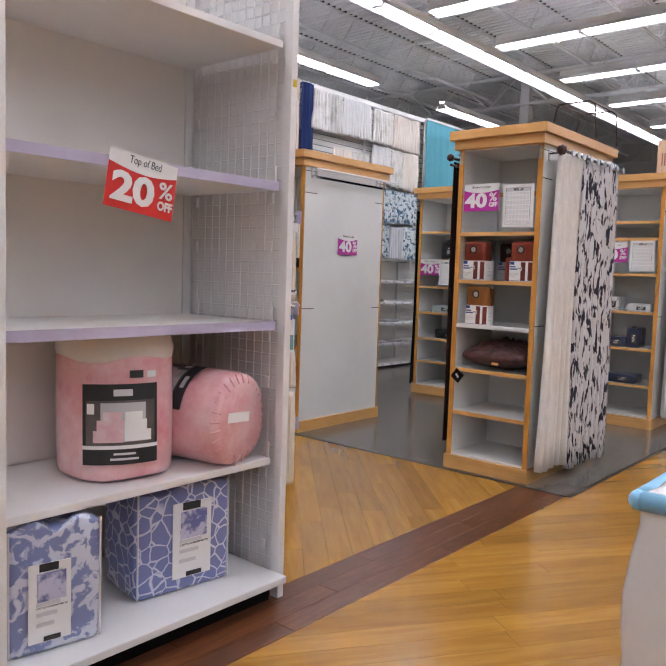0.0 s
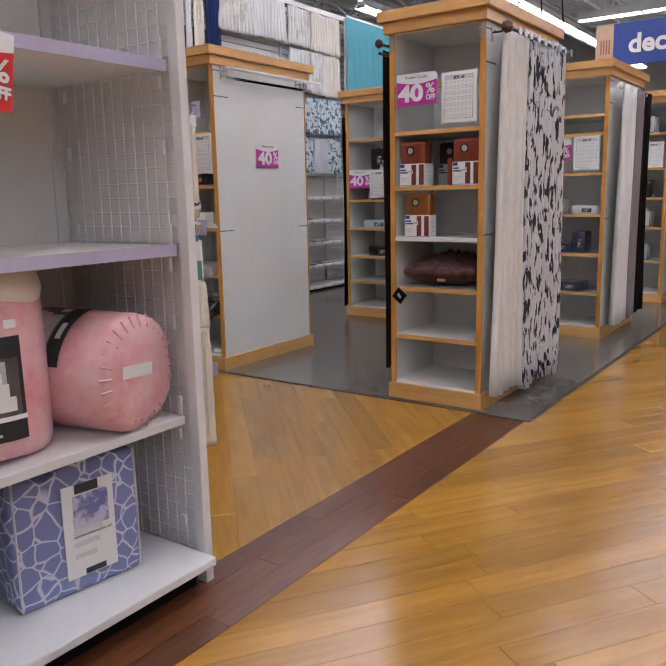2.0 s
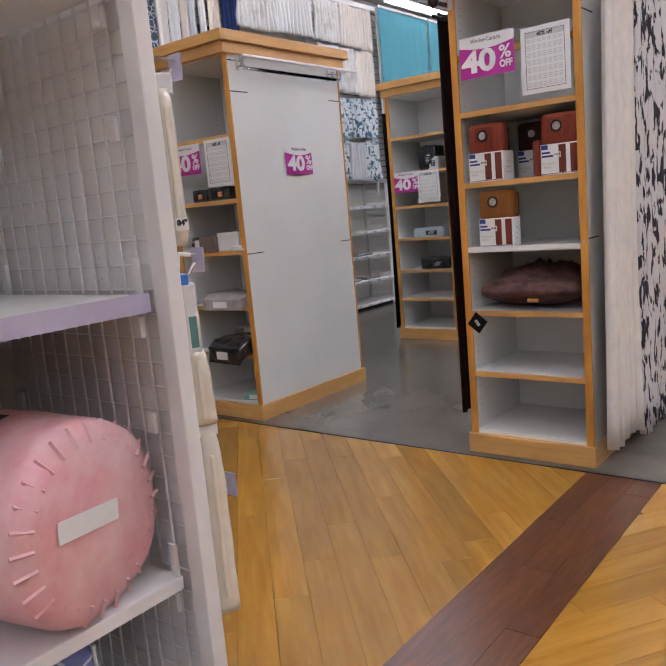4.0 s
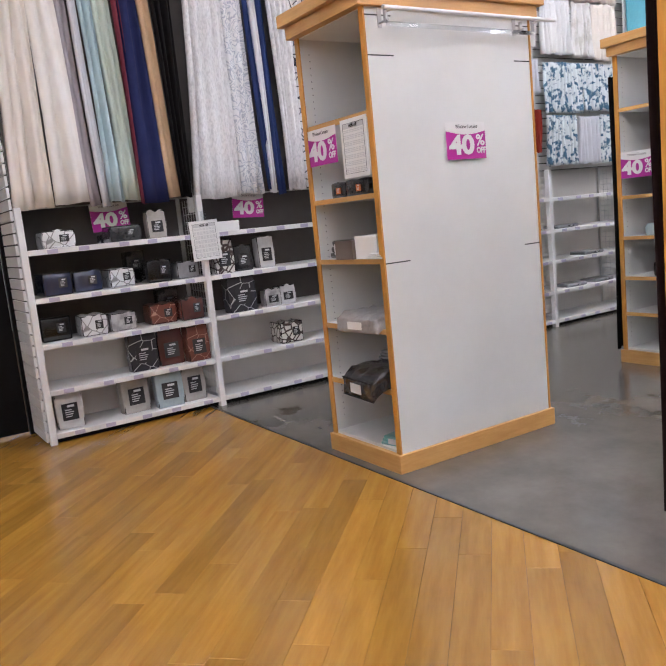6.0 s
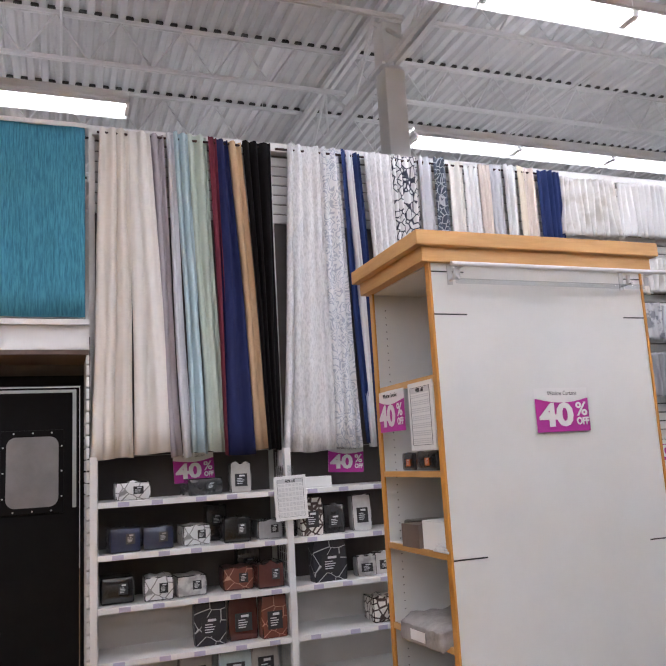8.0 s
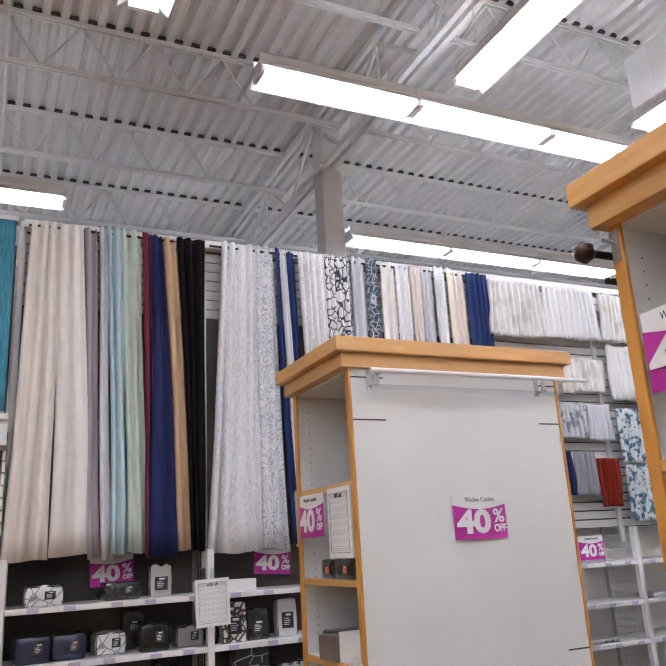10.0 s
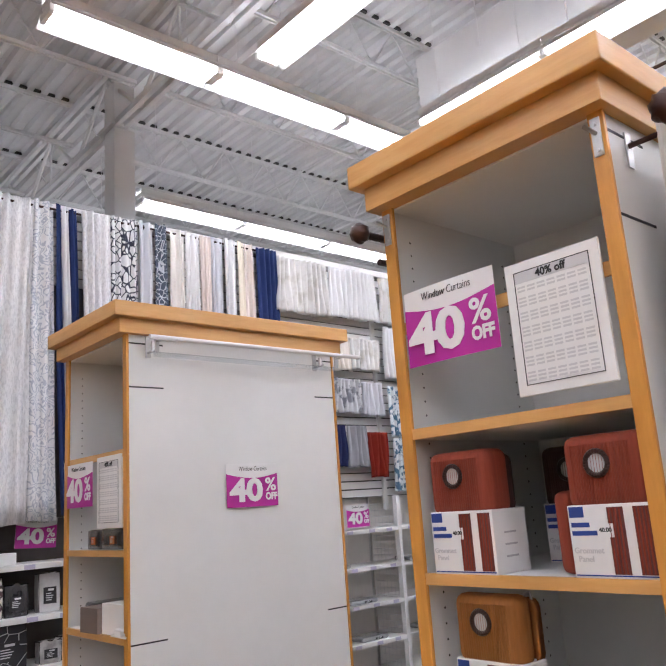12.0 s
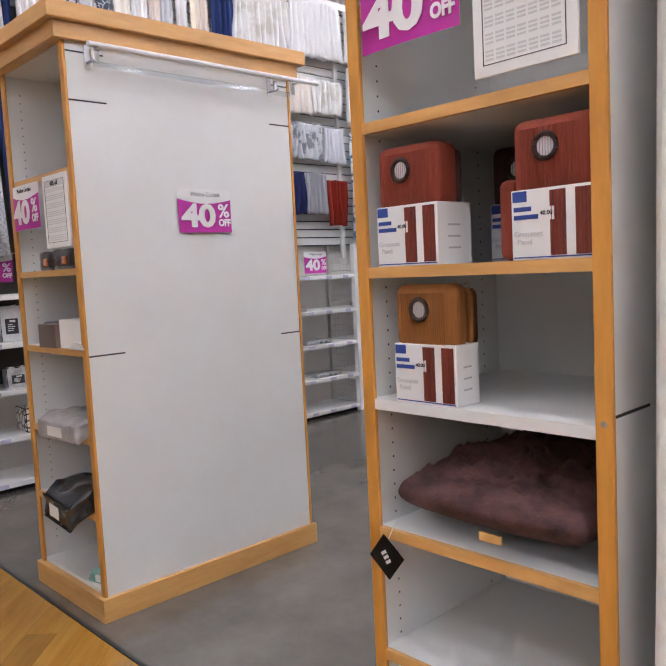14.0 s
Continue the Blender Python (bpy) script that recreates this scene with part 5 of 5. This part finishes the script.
solo("folded_curtain", smooth(bm), M_CORD_R, (-2.605, AY + 0.06, 1.403), "loose folded rust corduroy curtain on the shelf", "curtain")

# fur cushion
e = thing("cushion", (-2.672, AY + 0.275, 0.757), "dark plum faux-fur cushion lying on the shelf", "cushion")
bm = bmesh.new()
bmesh.ops.create_uvsphere(bm, u_segments=96, v_segments=56, radius=1.0)
for v in bm.verts:
    x, y, z = v.co
    k = max(abs(x), abs(y), 1e-4)
    s = (math.sqrt(x * x + y * y) / k) ** 0.8
    x, y = x * s, y * s
    rr = max(abs(x), abs(y))
    crease = 0.10 * noise.noise((x * 3.5, y * 5, 2.0)) + 0.10 * abs(noise.noise((x * 7, y * 9, 1.0))) + 0.035 * noise.noise((x * 22, y * 22, 1.0))
    v.co = (0.262 * x, 0.262 * y, 0.098 + 0.098 * z * (1.05 - 0.25 * rr) + crease * 0.4 * max(0.0, z))
M_FUR = mat("plum_fur", (0.115, 0.046, 0.042), (0.028, 0.009, 0.009), 0.75, scale=13, bump=1.0, bscale=70, stretch=(1, 2.2, 1))
part("fur_cover", smooth(bm), M_FUR, e)
part("side_label", B(0.02, 0.075, -0.285, -0.278, 0.05, 0.068), M_MAPLE_H, e, "small tan sewn label")
e = thing("hang_tag", (-2.925, AY - 0.012, 0.70), "black square card tag hanging on a string", "tag")
part("card", B(-0.04, 0.04, -0.001, 0.001, -0.04, 0.04), M_BLACK, e).matrix_basis = pose(0, 0, 0, 0, 38, 0)
bm = bmesh.new()
for a in range(3):
    box(bm, -0.016 + a * 0.012, -0.008 + a * 0.012, -0.003, -0.0015, -0.008, 0.008)
part("print_mark", bm, M_PAPER, e, "plain white marks").matrix_basis = pose(0, 0, 0, 0, 55, 0)
part("string", rod(bmesh.new(), (0.01, 0, 0.05), (0.012, 0.05, 0.115), 0.0012, 5), M_PAPER, e, "white string")


# goods on the second tower
def folded(at, w, d, h, material, words, rz=0, name="folded_curtain"):
    e = thing(name, at, words, "textile", "folded goods", rz)
    for j in range(3):
        bm = B(-w / 2 + 0.008 * j, w / 2 - 0.012 * (j % 2), 0.004 * j, d - 0.006 * j, h * j / 3, h * (j + 1) / 3)
        bmesh.ops.bevel(bm, geom=list(bm.edges), offset=h / 8, segments=2, affect="EDGES", profile=0.5)
        part("fold", smooth(bm), material, e)
    part("card", B(-w * 0.15, w * 0.25, -0.002, 0.0, h * 0.2, h * 0.8), M_PAPER, e, "white paper card")
    return e


pack((-4.96, BY + 0.06, 1.457), 0.13, 0.08, 0.15, PK["charcoal"], "small dark hardware set", rz=0, lab=(0.3, 0.4), labmat=mat("orange_print", (0.6, 0.15, 0.03)), piping=False)
pack((-4.78, BY + 0.06, 1.457), 0.2, 0.085, 0.15, PK["charcoal"], "small dark hardware set", rz=0, lab=(0.2, 0.4), labmat=mat("orange_print_2", (0.6, 0.15, 0.03)), piping=False)
e = thing("carton", (-4.75, BY + 0.03, 1.126), "brown and white curtain carton on the shelf", "box", rz=4)
part("white_carton", B(-0.05, 0.13, 0.0, 0.2, 0, 0.12, 0.002), M_PAPER, e)
part("brown_carton", B(-0.2, -0.052, -0.02, 0.18, 0, 0.1, 0.002), mat("grey_brown_card", (0.16, 0.12, 0.10)), e, "grey-brown printed carton")
folded((-5.06, BY + 0.08, 1.126), 0.16, 0.2, 0.1, PK["charcoal"], "dark folded curtain on the shelf")
folded((-4.62, BY + 0.01, 1.126), 0.13, 0.1, 0.03, CL["white"], "small white rolled cloth on the shelf")
def slumped(at, w, d, h, droop, material, words, rz=0, piping=False):
    """A crumpled film bag whose front sags over the shelf edge."""
    e = thing("curtain_bag", at, words, "package", "slumped curtain bags", rz)
    bm = B(-w / 2, w / 2, 0, d, 0, h)
    bmesh.ops.subdivide_edges(bm, edges=list(bm.edges), cuts=9, use_grid_fill=True)
    for v in bm.verts:
        x, y, z = v.co
        v.co.z += 0.016 * noise.noise((x * 22, y * 22, z * 30 + at[2])) * (z / h) + 0.008 * noise.noise((x * 60, y * 60, 1.0)) * (z / h)
        v.co.y += 0.012 * noise.noise((x * 25, z * 25, 3.0))
        k = max(0.0, 1 - v.co.y / (0.4 * d))
        v.co.z -= droop * k * k
        v.co.x += 0.012 * noise.noise((y * 18, z * 25, 7.0))
    part("bag", smooth(bm), material, e)
    if piping:
        part("piping", rod(rod(bmesh.new(), (-w / 2, -0.004, h - droop), (w / 2, -0.004, h - droop), 0.004, 6), (-w / 2, -0.004, -droop), (w / 2, -0.004, -droop), 0.004, 6), M_BLACK, e, "black piped seams")
    part("card", B(-w * 0.2, w * 0.15, -0.012, -0.010, h * 0.25 - droop, h * 0.8 - droop), M_PAPER, e, "white paper card")
    return e


M_TAUPEBAG = mat("taupe_bagged", (0.46, 0.43, 0.42), (0.30, 0.28, 0.275), 0.28, scale=16, bump=0.8, bscale=35, coat=0.8)
slumped((-4.77, BY - 0.03, 0.768), 0.33, 0.27, 0.075, 0.028, M_TAUPEBAG, "taupe bagged curtain slumped over the shelf edge", 5)
slumped((-4.77, BY - 0.06, 0.448), 0.32, 0.30, 0.095, 0.055, PK["charcoal"], "charcoal bagged curtain hanging over the shelf edge", -5, True)
folded((-4.78, BY + 0.2, 0.545), 0.26, 0.2, 0.05, PK["grey"], "grey bagged curtain on the stack", 4)
folded((-4.66, BY + 0.05, 0.117), 0.16, 0.2, 0.05, mat("turquoise_print", (0.10, 0.42, 0.40), (0.4, 0.5, 0.48), 0.4, scale=12), "turquoise printed pack on the tower floor", 12)
folded((-4.66, BY + 0.3, 0.117), 0.2, 0.1, 0.09, PK["charcoal"], "black curtain rings pack on the tower floor")

# goods and curtains on the towers behind
for x, z, w, h, m, words in ((-4.84, 1.62, 0.18, 0.22, PK["black"], "black bagged throw"), (-4.78, 1.62, 0.1, 0.12, PK["white"], "white curtain carton"), (-4.85, 1.3, 0.24, 0.06, PK["grey"], "grey folded curtain"), (-4.87, 0.99, 0.3, 0.09, PK["ice"], "pale folded curtain"), (-4.82, 0.68, 0.3, 0.11, PK["black"], "black folded curtain")):
    pack((x, 7.70, z + 0.001), w, h, 0.2, m, words, rz=0, piping=False)
for x, z, w, h, m, words in ((-2.58, 1.14, 0.22, 0.075, PK["white"], "white slim carton"), (-2.84, 1.14, 0.12, 0.14, PK["whitetrellis"], "white printed carton"), (-2.62, 0.78, 0.12, 0.2, PK["navy"], "navy carton"), (-2.80, 0.78, 0.22, 0.1, PK["navy"], "navy long carton"), (-2.72, 0.42, 0.3, 0.09, PK["navy"], "navy and white carton")):
    pack((x, 7.62, z + 0.001), w, h, 0.2, m, words, rz=0, piping=False)
for j, (z, m) in enumerate(((2.0, "white"), (1.6, "black"), (1.25, "black"), (0.9, "white"), (0.5, "ice"))):
    pack((-2.7, 10.22, z + 0.001), 0.26, 0.2, 0.2, PK[m], f"{m} curtain stack", rz=0)
curtain("hanging_curtain", -5.24 - 0.05, 7.68, 7.95, 0.1, 2.2, CL["black"], "black curtain hanging beside the tower", folds=3, amp=0.02, seed=81)
side_rod(-2.29, 7.60, 8.70, 2.24, M_STEEL, 0.9, "white curtain rod on the tower's side", -2.39 - 0.02)
curtain("hanging_curtain", -2.29, 7.66, 8.06, 0.12, 2.26, CL["white"], "white curtain hanging from the tower's rod", folds=5, amp=0.03, seed=82)
curtain("hanging_curtain", -2.29, 8.08, 8.34, 0.12, 2.26, CL["taupe"], "taupe curtain hanging from the tower's rod", folds=4, amp=0.03, seed=83)
curtain("hanging_curtain", -2.29, 8.36, 8.66, 0.14, 2.26, CL["black"], "black curtain hanging from the tower's rod", folds=4, amp=0.03, seed=84)
side_rod(-2.29, 10.2, 11.2, 2.24, M_STEEL, 0.9, "white curtain rod on the tower's side", -2.375 - 0.02)
curtain("hanging_curtain", -2.29, 10.25, 10.8, 0.14, 2.26, CL["medallion"], "tan medallion curtain hanging from the tower's rod", folds=5, amp=0.03, seed=85)

# wire stand on top of the first tower
e = thing("wire_stand", (-2.62, 5.5, 2.46), "black bent-wire display stand on the tower", "stand")
for y in (0.0, 0.42):
    bm = bmesh.new()
    pts = [(0.0, y, 0), (0.05, y, 0.24), (0.07, y, 0.27), (0.30, y, 0.27), (0.34, y, 0.24), (0.36, y, 0.0)]
    for a, b in zip(pts, pts[1:]):
        rod(bm, a, b, 0.006, 6)
    part("wire_loop", bm, M_IRON, e)
part("cross_wire", rod(bmesh.new(), (0.07, 0, 0.27), (0.07, 0.42, 0.27), 0.005, 6), M_IRON, e)
part("cross_wire", rod(bmesh.new(), (0.30, 0, 0.27), (0.30, 0.42, 0.27), 0.005, 6), M_IRON, e)

# hanging department sign
e = thing("hanging_sign", (-2.92, 9.0, 2.62), "blue hanging department sign with white lettering and wood end", "sign")
part("wood_end", B(-0.02, 0.16, 0, 0.03, 0, 0.42, 0.004), mat("pale_wood_print", (0.55, 0.38, 0.26), (0.48, 0.32, 0.21), 0.5, scale=5, stretch=(8, 1, 1)), e, "pale wood end panel")
part("blue_board", B(0.16, 1.5, 0, 0.03, 0, 0.42, 0.004), M_BLUE, e, "deep blue board")
part("lettering", text_bm("decor", 0.26, facing(0.62, -0.002, 0.20), 0.008), M_PAPER, e, "white lettering")
bm = bmesh.new()
for j in range(4):
    box(bm, 0.03 + 0.028 * j, 0.042 + 0.028 * j, -0.003, -0.001, 0.13, 0.27)
part("icon", bm, mat("plum_print", (0.25, 0.07, 0.08)), e, "small dark curtain icon")
for x in (0.2, 1.4):
    part("wire", rod(bmesh.new(), (x, 0.015, 0.42), (x, 0.015, 3.4), 0.003, 4), M_PAINT, e)

# far shelving rows that close the view
for i, (x, y, n) in enumerate(((-1.2, 17.5, 4), (5.0, 16.5, 4), (-9.5, 18.0, 3))):
    for k in range(n):
        e = thing("far_shelf", (x + k * 1.3, y, 0), "distant stocked white shelving", "shelf unit", "distant shelving")
        part("frame", B(0, 1.26, 0.4, 0.45, 0, 2.3), M_BACK, e)
        for z in (0.1, 0.6, 1.1, 1.6, 2.1):
            part("shelf", B(0, 1.26, 0, 0.4, z, z + 0.03), M_STEEL, e)
            for j in range(4):
                c = ("wine", "black", "white", "rust", "navy", "cream")[(i * 5 + k * 3 + j * 7 + int(z * 10)) % 6]
                part("stock", B(0.04 + j * 0.3, 0.3 + j * 0.3, 0.06, 0.35, z + 0.03, z + 0.2 + 0.1 * ((j + k) % 3), 0.01), CL[c], e)


# ---- floor boards ----
def clip(poly, ax, v, keep_less):
    out = []
    for a, b in zip(poly, poly[1:] + poly[:1]):
        ia, ib = ((a[ax] <= v) == keep_less), ((b[ax] <= v) == keep_less)
        if ia:
            out.append(a)
        if ia != ib:
            t = (v - a[ax]) / (b[ax] - a[ax])
            out.append((a[0] + t * (b[0] - a[0]), a[1] + t * (b[1] - a[1])))
    return out


def slab(bm, poly, z0, z1, b=0.0012):
    """A board from its outline, with a small worn bevel at the top edge."""
    cx, cy = sum(p[0] for p in poly) / len(poly), sum(p[1] for p in poly) / len(poly)

    def ring(z, k):
        vs = []
        for x, y in poly:
            d = math.hypot(x - cx, y - cy) or 1
            vs.append(bm.verts.new((x - (x - cx) / d * k, y - (y - cy) / d * k, z)))
        return vs
    lo, mi, hi = ring(z0, 0), ring(z1 - b, 0), ring(z1, b * 1.5)
    n = len(poly)
    for p, q in ((lo, mi), (mi, hi)):
        for i in range(n):
            bm.faces.new((p[i], p[(i + 1) % n], q[(i + 1) % n], q[i]))
    bm.faces.new(hi)


def boards(owner, region, angle, near, rnd, pw=0.127, pl=1.22):
    """Lay staggered boards at an angle over a rectangle; those near the walk are parts, the rest one field."""
    ca, sa = math.cos(radians(angle)), math.sin(radians(angle))
    x0, x1, y0, y1 = region
    cs = [(x * ca + y * sa, -x * sa + y * ca) for x in (x0, x1) for y in (y0, y1)]
    u0, u1, v0, v1 = min(c[0] for c in cs), max(c[0] for c in cs), min(c[1] for c in cs), max(c[1] for c in cs)
    field = bmesh.new()
    whole = None
    count = 0
    v = v0
    while v < v1:
        u = u0 - rnd.uniform(0, pl)
        while u < u1:
            g = 0.0004
            rect = [(u + g, v + g), (u + pl - g, v + g), (u + pl - g, v + pw - g), (u + g, v + pw - g)]
            poly = [(a * ca - b * sa, a * sa + b * ca) for a, b in rect]
            full = all(x0 <= p[0] <= x1 and y0 <= p[1] <= y1 for p in poly)
            for ax, val, less in ((0, x0, False), (0, x1, True), (1, y0, False), (1, y1, True)):
                if poly:
                    poly = clip(poly, ax, val, less)
            if len(poly) >= 3:
                cu, cv = u + pl / 2, v + pw / 2
                mx, my = cu * ca - cv * sa, cu * sa + cv * ca
                loc = [(p[0] * ca + p[1] * sa, -p[0] * sa + p[1] * ca) for p in poly]
                area = abs(sum(a[0] * b[1] - b[0] * a[1] for a, b in zip(loc, loc[1:] + loc[:1]))) / 2
                if area > 0.0004:
                    if near[0] < mx < near[1] and near[2] < my < near[3] and count < 280:
                        count += 1
                        if not (full and whole):
                            bm = bmesh.new()
                            slab(bm, [(a - cu, b - cv) for a, b in loc], -0.005, 0.002)
                            ob = part("plank", bm, M_PLANK, owner)
                            if full:
                                whole = ob.data
                        else:
                            ob = new("plank", whole)
                            ob.parent = owner
                        ob.matrix_basis = pose(mx, my, 0, 0, 0, angle)
                    else:
                        slab(field, loc, -0.005, 0.002)
            u += pl
        v += pw
    ob = part("plank_field", field, M_PLANK_FAR, owner, "joined oak boards further off")
    ob.matrix_basis = pose(0, 0, 0, 0, 0, angle)
    tagged(ob, kind="stuff")


rnd = random.Random(5)
fw = thing("floor_boards_west", (0, 0, 0), "glossy honey oak diagonal plank floor", "floor", kind="structure")
boards(fw, (-7.4, -2.372, -3.0, 4.782), 135, (-6.6, -2.2, 1.9, 5.0), rnd)
fe = thing("floor_boards_east", (0, 0, 0), "glossy honey oak diagonal plank floor", "floor", kind="structure")
boards(fe, (-2.03, 6.0, -3.0, 20.0), 56, (-2.3, 0.4, 1.0, 7.0), rnd)
solo("floor_boards_far", B(-15, 15, -10, -3.0, -0.005, 0.002), M_PLANK_FAR, (0, 0, 0), "honey oak floor behind the walk", "floor", kind="structure")
fb = thing("floor_band", (0, 0, 0), "dark walnut plank border band", "floor", kind="structure")
for c in range(3):
    y = -3.0 - 0.4 * c
    while y < 4.78:
        ya, yb = max(-3.0, y), min(4.782, y + 1.2)
        if yb - ya > 0.02:
            bm = bmesh.new()
            slab(bm, [(-2.371 + c * 0.1137, ya + 0.0007), (-2.371 + c * 0.1137 + 0.1123, ya + 0.0007), (-2.371 + c * 0.1137 + 0.1123, yb - 0.0007), (-2.371 + c * 0.1137, yb - 0.0007)], -0.005, 0.002)
            part("plank", bm, M_DARKWOOD, fb)
        y += 1.2
